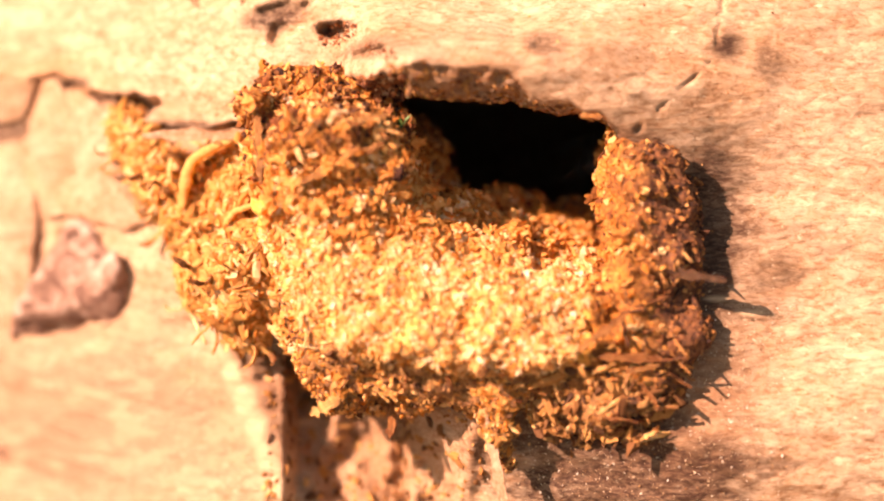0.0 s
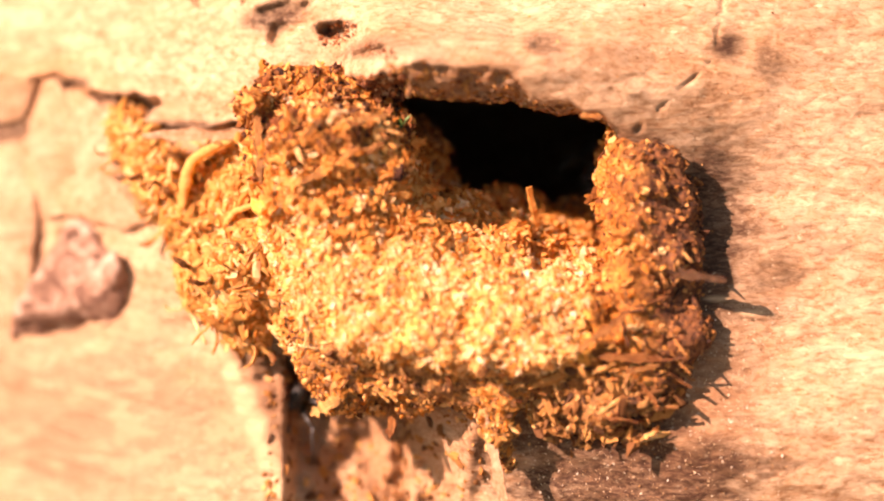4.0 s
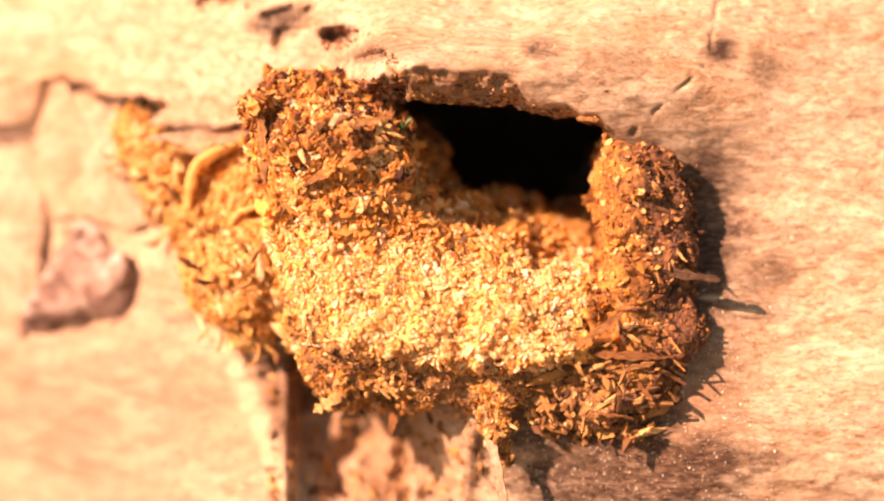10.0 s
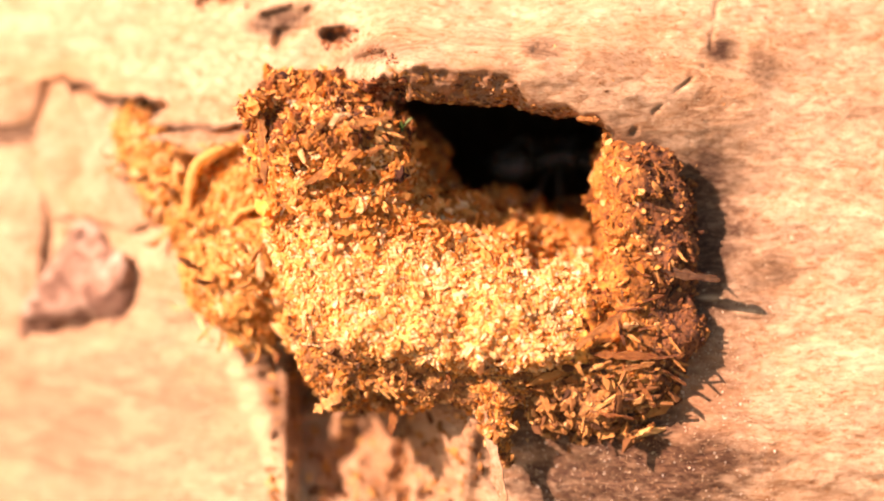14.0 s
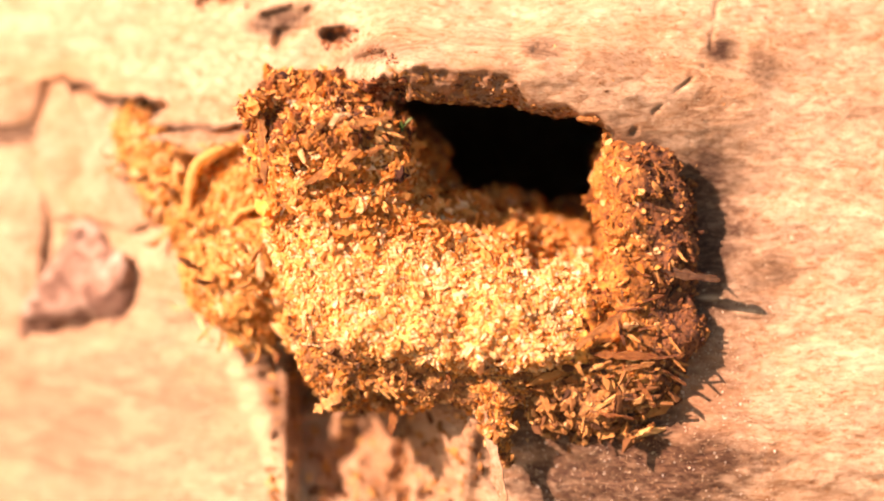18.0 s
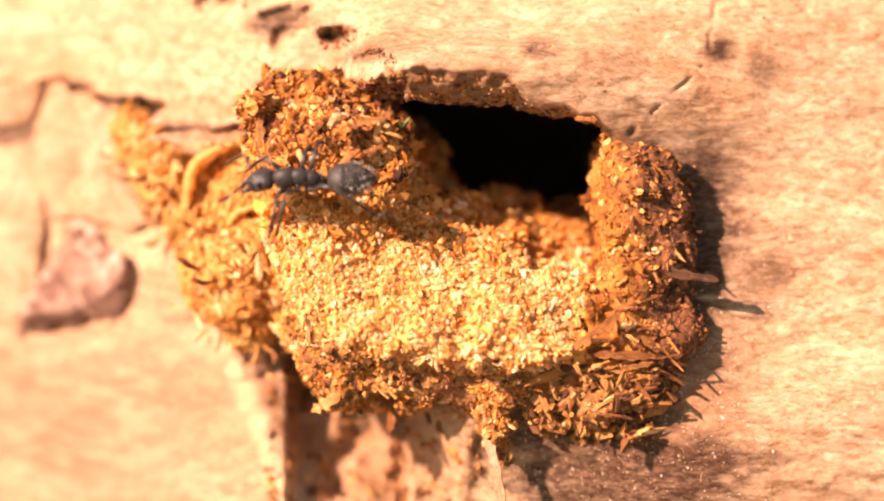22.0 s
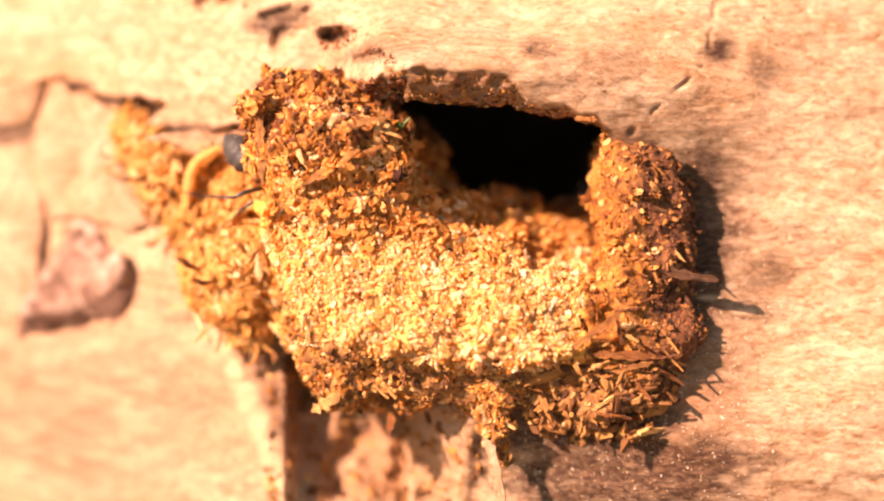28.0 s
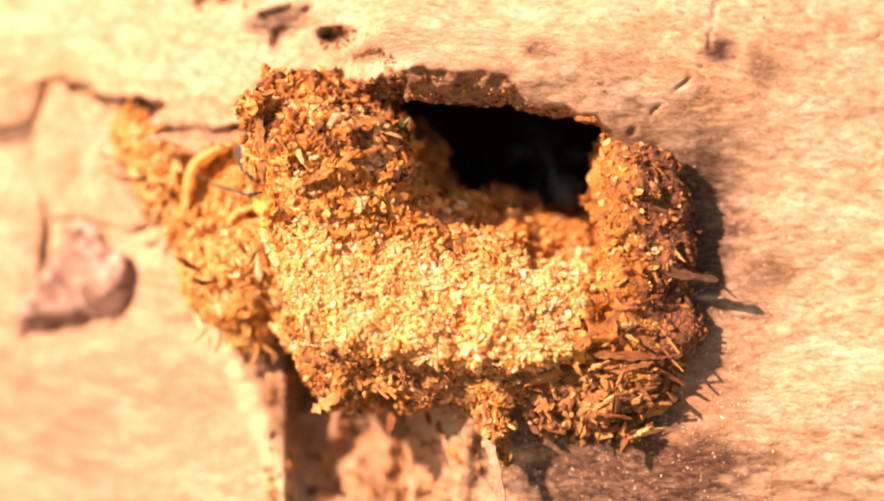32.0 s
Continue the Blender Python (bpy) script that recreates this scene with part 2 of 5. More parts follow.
def vnoise(x, y, z, seed=0):
    """Smooth noise from -1 to 1 on arrays, one cell a unit."""
    x, y, z = np.broadcast_arrays(np.asarray(x, float), np.asarray(y, float), np.asarray(z, float))
    fx, fy, fz = np.floor(x), np.floor(y), np.floor(z)
    ix, iy, iz = fx.astype(np.int64), fy.astype(np.int64), fz.astype(np.int64)
    u, v, w = ((t * t * (3 - 2 * t)) for t in (x - fx, y - fy, z - fz))
    out = 0
    for a in (0, 1):
        for b in (0, 1):
            for c in (0, 1):
                k = (u if a else 1 - u) * (v if b else 1 - v) * (w if c else 1 - w)
                out = out + k * lattice(ix + a, iy + b, iz + c, seed)
    return out


def fbm(x, y, z, octaves, seed=0):
    return sum(vnoise(x * 2 ** k, y * 2 ** k, z * 2 ** k, seed + k) * 0.5 ** k for k in range(octaves))


def step(a, b, x):
    t = np.clip((x - a) / (b - a), 0, 1)
    return t * t * (3 - 2 * t)


def smin(a, b, k):
    h = np.clip(0.5 + 0.5 * (b - a) / k, 0, 1)
    return b + (a - b) * h - k * h * (1 - h)


def smax(a, b, k):
    return -smin(-a, -b, k)


def ball(x, y, z, c, r):
    q = np.sqrt(((x - c[0]) / r[0]) ** 2 + ((y - c[1]) / r[1]) ** 2 + ((z - c[2]) / r[2]) ** 2)
    return (q - 1) * min(r)


def rod(x, y, z, a, b, ra, rb):
    ax, ay, az = (b[i] - a[i] for i in range(3))
    t = np.clip(((x - a[0]) * ax + (y - a[1]) * ay + (z - a[2]) * az) / (ax * ax + ay * ay + az * az), 0, 1)
    return np.sqrt((x - a[0] - t * ax) ** 2 + (y - a[1] - t * ay) ** 2 + (z - a[2] - t * az) ** 2) - (ra + (rb - ra) * t)


def skin(field, lo, hi, size):
    """The surface field(x, y, z) = 0 as quads (surface nets); everything in mm."""
    ax = [np.arange(lo[i], hi[i] + size, size) for i in range(3)]
    g = np.meshgrid(*ax, indexing="ij")
    v = field(*g)
    inside = v < 0
    shape = tuple(s - 1 for s in v.shape)
    total, count = np.zeros(shape + (3,)), np.zeros(shape)
    cut = lambda o: tuple(slice(o[i], o[i] + shape[i]) for i in range(3))
    corners = [(a, b, c) for a in (0, 1) for b in (0, 1) for c in (0, 1)]
    for p in corners:
        for i in range(3):
            if p[i] == 0:
                q = tuple(1 if j == i else p[j] for j in range(3))
                va, vb = v[cut(p)], v[cut(q)]
                m = (va < 0) != (vb < 0)
                t = np.where(m, va / np.where(m, va - vb, 1), 0)
                count += m
                for j in range(3):
                    total[..., j] += m * (p[j] + (t if j == i else 0))
    active = count > 0
    index = np.full(shape, -1, dtype=np.int64)
    index[active] = np.arange(active.sum())
    cells = np.argwhere(active)
    verts = np.array(lo) + size * (cells + total[active] / count[active][:, None])
    quads = []
    for i in range(3):
        j, k = (i + 1) % 3, (i + 2) % 3
        one = np.eye(3, dtype=int)
        a = inside[tuple(slice(0, -1) if d == i else slice(None) for d in range(3))]
        b = inside[tuple(slice(1, None) if d == i else slice(None) for d in range(3))]
        for flip, m in ((False, a & ~b), (True, b & ~a)):
            e = np.argwhere(m)
            ok = (e[:, j] > 0) & (e[:, k] > 0) & (e[:, j] < shape[j]) & (e[:, k] < shape[k])
            e = e[ok]
            c = [index[tuple((e - o).T)] for o in (one[j] + one[k], one[k], 0 * one[j], one[j])]
            c = np.stack(c[::-1] if flip else c, axis=1)
            quads.append(c)
    return verts, np.concatenate(quads)


def largest(verts, quads):
    """Only the largest connected piece of a surface."""
    label = np.arange(len(verts))
    while True:
        low = label[quads].min(axis=1)
        new_label = label.copy()
        for k in range(4):
            np.minimum.at(new_label, quads[:, k], low)
        new_label = new_label[new_label]
        if (new_label == label).all():
            break
        label = new_label
    main = np.bincount(label).argmax()
    return verts, quads[label[quads[:, 0]] == main]


def sample(verts, quads, count, rng, keep=None):
    """Random places and normals on a surface, evenly by area."""
    p = verts[quads]
    nrm = np.cross(p[:, 2] - p[:, 0], p[:, 3] - p[:, 1])
    area = np.linalg.norm(nrm, axis=1)
    nrm = nrm / np.maximum(area, 1e-9)[:, None]
    centre = p.mean(axis=1)
    weight = area * (keep(centre, nrm) if keep else 1)
    pick = rng.choice(len(quads), size=count, p=weight / weight.sum())
    u, w = rng.random(count)[:, None], rng.random(count)[:, None]
    q = p[pick]
    pos = (q[:, 0] * (1 - u) + q[:, 1] * u) * (1 - w) + (q[:, 3] * (1 - u) + q[:, 2] * u) * w
    return pos, nrm[pick]


def frames_of(nrm, rng, flat=0.6):
    """Random turns whose third axis leans towards the normals."""
    n = len(nrm)
    a = nrm * flat + rng.normal(size=(n, 3)) * (1 - flat) * 0.8
    a /= np.linalg.norm(a, axis=1)[:, None]
    b = rng.normal(size=(n, 3))
    b -= (b * a).sum(1)[:, None] * a
    b /= np.linalg.norm(b, axis=1)[:, None]
    return np.stack([b, np.cross(a, b), a], axis=2)


def crumb_shapes(rng, count, fine=1):
    """Rough crumb meshes: unit solids of 12 corners (42 when fine is 2), lumpy and with knocked corners."""
    bm = bmesh.new()
    bmesh.ops.create_icosphere(bm, subdivisions=fine, radius=1)
    base = np.array([v.co[:] for v in bm.verts])
    faces = np.array([[v.index for v in f.verts] for f in bm.faces])
    bm.free()
    out = []
    for _ in range(count):
        a = base + rng.uniform(0, 90, (1, 3))
        if fine == 1:
            swell = rng.uniform(0.35, 1.4, (len(base), 1))
        else:
            swell = 0.85 + 0.7 * vnoise(*(a * 1.7).T, 5)[:, None] + rng.uniform(-0.5, 0.45, (len(base), 1))
        out.append(base * np.maximum(swell, 0.2) * rng.uniform(0.6, 1.25, (1, 3)))
    return out, faces


def heap_mesh(name, pos, nrm, sizes, rng, flat=0.6, fine=1):
    shapes, faces = crumb_shapes(rng, 24, fine)
    pick = rng.integers(0, len(shapes), len(pos))
    local = np.stack(shapes)[pick] * sizes[:, None, :]
    verts = np.einsum("nij,nkj->nki", frames_of(nrm, rng, flat), local) + pos[:, None, :]
    k = local.shape[1]
    allfaces = (faces[None] + (np.arange(len(pos)) * k)[:, None, None]).reshape(-1, 3)
    return mesh_of(name, verts.reshape(-1, 3) * MM, allfaces)


def sliver_mesh(name, length, width, thick, curl, twist, rng, segs=9):
    """A curled, frayed strip of wood along x, in mm; it starts at the origin."""
    verts, faces, at, way = [], [], np.array([0.0, 0, 0]), 0.0
    for i in range(segs + 1):
        t = i / segs
        w = width * min(1.0, 0.2 + 4.5 * t, 0.3 + 4.0 * (1 - t)) * rng.uniform(0.62, 1.15)
        h = thick * rng.uniform(0.7, 1.2)
        a = twist * t
        side = np.array([-math.sin(way) * math.sin(a), math.cos(a), math.cos(way) * math.sin(a)])
        ahead = np.array([math.cos(way), 0, math.sin(way)])
        up = np.cross(ahead, side)
        port, star = (w / 2 * rng.uniform(0.6, 1.2) for _ in range(2))
        for s, u in ((-port, -1), (star, -1), (star, 1), (-port, 1)):
            verts.append(at + side * s + up * u * h / 2)
        way += radians(curl) / segs * rng.uniform(0.5, 1.5)
        at = at + ahead * length / segs
    for i in range(segs):
        for j in range(4):
            a, b = i * 4 + j, i * 4 + (j + 1) % 4
            faces.append((a, b, b + 4, a + 4))
    faces += [(3, 2, 1, 0), tuple(segs * 4 + j for j in range(4))]
    return mesh_of(name, np.array(verts) * MM, faces)


# ---- the log ----
# The log's face is laid out on a plane that leans back by TILT: x along the log, h up its face, d into the wood, in mm from the AIM.
CT, ST = math.cos(TILT), math.sin(TILT)


def lean(x, h, d):
    """From the face's own axes to the world's."""
    return np.stack(np.broadcast_arrays(np.asarray(x, float), -6.0 + h * ST + d * CT, h * CT - d * ST), axis=-1)


def upright(y, z):
    """From the world's y and z back to h and d."""
    return (y + 6.0) * ST + z * CT, (y + 6.0) * CT - z * ST


def bend(x):
    """The log bends away past the frass bank."""
    return 0.20 * np.clip(-11.0 - x, 0, 4) + 0.30 * np.clip(-15.0 - x, 0, 22)


def recede(x, h, d):
    """Carries a place beside the nest back with the bend of the log."""
    k = 1 + bend(x) / 170
    return x * k, h * k, d + bend(x)


def slant(x):
    """How far the log's face falls back along its length."""
    x = np.clip(x, -70, 70)
    return 4.0 + 0.27 * np.where(x < -4, -(x + 4), 0.0) + bend(x)


def mouth_rim(x, h):
    """Distance from the mouth's edge on the log's face, negative inside it."""
    o = 0 * x
    ceil = 10.3 - 0.05 * (x - 1) - 0.014 * np.maximum(x - 2, 0) ** 2 + 0.22 * vnoise(x / 1.6, o, o, 31) + 0.10 * vnoise(x / 0.5, o, o, 32)
    rim = smax(smax(h - ceil, -4.6 - x, 0.8), x - 12.4, 1.4)
    return smax(rim, -9.0 - h, 1.0)


def brow_band(x, h):
    """1 on the gnawed brown underside of the brow, 0 on the clean wood above it."""
    o = 0 * x
    wide = 2.2 + 0.5 * np.exp(-((x - 2) / 3.0) ** 2) - 1.3 * step(4.6, 6.4, x) + 0.35 * vnoise(x / 1.4, o, o, 33) + 0.18 * vnoise(x / 0.5, h / 0.5, o, 34)
    return step(wide, wide - 0.35, mouth_rim(x, h)) * step(-3.4, -2.4, x + 0.5 * (h - 11)) * step(12.4, 11.0, x)


def face_of_log(x, h):
    """How deep the log's face lies at x, h, with its cracks, steps, holes and dents; and how deep it is gnawed."""
    o = 0 * x
    d = slant(x) + 120.0 - np.sqrt(np.maximum(14400.0 - h * h, 900.0))
    near = step(75, 45, np.abs(x)) * step(60, 36, np.abs(h))
    d = d + near * (0.8 * fbm(x / 16, h / 9, o, 3, 3) + 0.20 * fbm(x / 5 + h / 14, (h + 0.24 * x) / 1.3, o, 3, 9) + 0.08 * fbm(x / 1.2, h / 0.5, o, 2, 13))
    # the brow swells out over the hollow
    d = d - (5.6 + 0.10 * np.clip(5 - x, 0, 14)) * np.where(x < 3, np.exp(-((x - 3) / 9.5) ** 6), np.exp(-(np.maximum(x - 3, 0) / 22.0) ** 2)) * np.exp(-((h - 12.6) / (3.6 + 0.35 * np.maximum(x - 5, 0) * step(60, 30, x))) ** 2)
    d = d - 0.9 * np.exp(-((x + 2.0) / 1.6) ** 2 - ((h - 12.6) / 1.2) ** 2)
    # the upper layer ends in a ragged ledge; below it the wood is set back
    ledge = 9.2 + 0.05 * (x + 14) + step(-22.5, -24, x) * (1.9 + 0.42 * np.clip(-23.5 - x, 0, 6.3)) + 0.4 * vnoise(x / 2.6, o, o, 21) + 0.2 * vnoise(x / 0.8, o, o, 22)
    d = d + 1.7 * step(0.25, -0.3, h - ledge) * step(-9.5, -12.5, x) * step(-70, -50, x)
    # above the clump the wood is eaten back to a ragged edge
    eaten = 11.9 - 0.10 * np.maximum(-6 - x, 0) ** 1.3 + 0.35 * vnoise(x / 1.3, o, o, 23) + 0.2 * vnoise(x / 0.45, o, o, 24)
    d = d + 3.4 * step(0.5, -0.5, h - eaten) * step(-11.8, -10.6, x) * step(-2.2, -3.0, x)
    # the hollow of the nest, with a worn bevel on its upper edge
    rim = mouth_rim(x, h)
    gnawed = 40.0 * step(0.25, -1.2, rim)
    band = brow_band(x, h)
    d = d + gnawed + band * (0.3 + 0.35 * np.clip(2.6 - rim, 0, 3)) + 0.45 * band * fbm(x / 1.0, h / 0.8, o, 3, 35)
    # the groove below the nest, with its steep edge on one side
    edge = x - (-15.0 - 0.42 * (h + 7)) + 0.5 * vnoise(h / 2.4, o, o, 41) + 0.25 * vnoise(h / 0.9, o, o, 42)
    deep = step(-1.2, 4.2, edge) * step(15.5, 8, edge)
    d = d + deep * (4.6 * step(-2.0, -6.0, h) * step(-24.0, -12.5, h) + 1.1 * step(-2.0, -6.0, h) * fbm(x / 2.0, h / 2.6, o, 4, 43))
    d = d - 0.2 * np.exp(-((edge + 1.4) / 1.3) ** 2) * step(-4, -8, h) * step(-30, -22, h)
    # a low ridge beside the groove
    d = d - 0.9 * np.exp(-((x - 2.0 - 0.12 * (h + 14)) / 0.8) ** 2) * step(-10, -13, h) * step(-36, -28, h)
    d = d - 3.4 * np.exp(-((np.minimum(x, 21) - 21) / 12.0) ** 2 - ((h + 13) / 9.0) ** 2) * step(70, 40, x)
    d = d + 1.6 * np.exp(-((x - 19) / 5.0) ** 2 - ((h - 2.5) / 4.5) ** 2)
    # beetle holes
    for hx, hh, rx, rz, dd in ((-7.6, 15.9, 1.25, 0.65, 1.9), (-11.4, 17.4, 1.9, 0.7, 0.8), (-11.6, 15.9, 0.9, 1.0, 0.8), (-4.9, 13.9, 1.1, 0.45, 0.9), (-17.0, 18.3, 2.2, 0.6, 0.9), (7.2, 14.3, 1.0, 0.4, 0.5), (-22.7, 10.5, 1.7, 0.95, 2.6)):
        q = ((x - hx) / rx) ** 2 + ((h - hh) / rz) ** 2 + 0.9 * vnoise(x / 0.8, h / 0.6, o, 51) + 0.3 * vnoise(x / 0.3, h / 0.3, o, 52)
        d = d + dd * step(1.3, 0.35, q)
    # cracks
    for (ax, az), (bx, bz), wd, dp in (((13.6, 8.2), (18.8, 13.2), 0.15, 0.5), ((19.6, 14.6), (20.6, 20.0), 0.2, 0.3), ((22.0, -4.8), (36.0, -9.6), 0.2, 0.25), ((-28.6, 4.6), (-28.0, -4.0), 0.3, 0.8)):
        t = np.clip(((x - ax) * (bx - ax) + (h - az) * (bz - az)) / ((bx - ax) ** 2 + (bz - az) ** 2), 0, 1)
        q = np.hypot(x - ax - t * (bx - ax) + 0.5 * vnoise(x / 1.5, h / 1.5, o, 61), h - az - t * (bz - az) + 0.4 * vnoise(x / 1.1, h / 1.1, o, 62))
        d = d + dp * step(wd * 1.6, wd * 0.3, q * (1 + 0.4 * t))
    return d, gnawed


def build_log():
    xs = np.concatenate([-np.geomspace(300, 42, 16), np.arange(-40, 40.01, 0.19), np.geomspace(42, 300, 16)])
    hs = np.concatenate([-np.geomspace(115, 27, 14), np.arange(-25, 25.01, 0.17), np.geomspace(27, 115, 16)])
    x, h = np.meshgrid(xs, hs, indexing="ij")
    d, gnawed = face_of_log(x, h)
    # the hollow widens behind its mouth
    k = 1 + bend(x) / 170
    verts = lean(k * x + 0.20 * gnawed * (step(9, 15, x) - step(1, -4, x)), k * h + 0.22 * gnawed * step(4, 9, h), d).reshape(-1, 3)
    nx, nz = len(xs), len(hs)
    i, j = np.meshgrid(np.arange(nx - 1), np.arange(nz - 1), indexing="ij")
    a = (i * nz + j).ravel()
    front = np.stack([a, a + nz, a + nz + 1, a + 1], axis=1)
    # the round back and the two sawn ends
    back = [(123 + 95 * math.sin(t), 115 * math.cos(t)) for t in np.linspace(0, math.pi, 22)]
    base, m = len(verts), len(back)
    extra, faces = [], []
    for xi in (0, nx - 1):
        k = 1 + bend(xs[xi]) / 170
        extra += [lean(k * xs[xi], k * hb, db - 3.0 + float(slant(xs[xi]))) for db, hb in back]
    for j in range(m - 1):
        faces.append((base + j, base + j + 1, base + m + j + 1, base + m + j))
    verts = np.concatenate([verts, np.array(extra)])
    me = bpy.data.meshes.new("log")
    ends = [[base + j for j in range(m)] + list(range(nz)), [base + m + j for j in range(m)][::-1] + [(nx - 1) * nz + j for j in range(nz)][::-1]]
    top = [i * nz + nz - 1 for i in range(nx)] + [base + m, base]
    low = [i * nz for i in range(nx)][::-1] + [base + m - 1, base + 2 * m - 1]
    me.from_pydata((verts * MM).tolist(), [], front.tolist() + faces + ends + [top, low])
    me.polygons.foreach_set("use_smooth", np.full(len(me.polygons), True))
    ob = link_mesh("log", me, WOOD)
    fx, fh = x.ravel(), h.ravel()
    wob = 0.32 * fbm(fx / 2.4, fh / 1.5, 0 * fx, 4, 111)
    for name in ("stain_tan", "stain_red", "stain_dark", "stain_pink", "stain_pale"):
        # inside the hollow the dark tone paints in its shade
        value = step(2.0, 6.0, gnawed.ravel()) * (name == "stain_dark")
        if name in ("stain_tan", "stain_pale"):
            # worn, speckled wood below the bark lump
            rough = fbm(fx / 1.7, fh / 0.9, 0 * fx, 3, 117 + len(name)) * step(-13.0, -17.0, fx + 0.42 * (fh + 7)) * step(-3.0, -6.0, fh)
            value = np.maximum(value, 0.38 * step(0.02, 0.45, rough))
        if name == "stain_red":
            value = np.maximum(value, brow_band(fx, fh) * step(4.0, 1.0, gnawed.ravel()))
        if name == "stain_dark":
            band = brow_band(fx, fh) * step(0.0, 0.5, fbm(fx / 1.3, fh / 0.7, 0 * fx, 3, 115))
            # ragged: brown edge above the clump, with the ledge's shade painted in
            ragged = step(1.1, -0.2, np.abs(fh - 11.8) + 2 * wob) * step(-11.6, -10.0, fx) * step(-1.6, -2.6, fx)
            value = np.maximum(value, np.maximum(0.4 * band, 0.8 * ragged))
        for tone, cx, cz, rx, rz, soft in STAINS_AND_SHADE:
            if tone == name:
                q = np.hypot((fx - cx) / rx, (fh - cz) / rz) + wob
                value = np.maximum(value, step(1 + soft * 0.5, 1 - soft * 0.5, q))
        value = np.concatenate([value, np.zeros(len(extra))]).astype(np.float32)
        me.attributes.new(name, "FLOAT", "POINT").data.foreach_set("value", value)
    return tagged(ob, "weathered pale tan log with a hollow gnawed into its side", "log", kind="structure"), verts, front


log, log_verts, log_quads = build_log()

ground_me = mesh_of("ground", np.array([(-40, -40, -0.17), (40, -40, -0.17), (40, 40, -0.17), (-40, 40, -0.17)]), [(0, 1, 2, 3)])
ground = tagged(link_mesh("ground", ground_me, SOIL), "dark brown forest soil under the log", "ground", kind="structure")


# ---- the nest mound, laid out in x, h and d ----
def brim_edge(x):
    """Height of the balcony's lower edge."""
    return np.interp(x, (-12.2, -11.2, -9.2, -4.0, 2.6, 8.6, 11.0, 15.0), (0.0, -2.6, -5.4, -6.9, -8.0, -7.6, -8.2, -9.2))


def brim_front(x):
    return -1.3 + 4.5 * (np.abs(x - 0.8) / 13.0) ** 5


def floor_height(x, d):
    """The floor of the balcony runs into the hollow; on the clump's side it is a steep bank."""
    slope = np.interp(x, (-9.0, -4.0, 0.0, 4.0, 10.0), (3.6, 2.3, 1.15, 0.50, 0.25))
    top = -2.3 + slope * (d + 1.3) - 0.6 * np.exp(-((d + 1.3) / 1.4) ** 2) + 0.5 * np.maximum(d - 11, 0) * step(2, 6, x)
    back = 3.9 - 0.5 * np.maximum(d - 14.0, 0) + 9.0 * step(0.0, -7.0, x)
    return smin(top, back, 0.9)


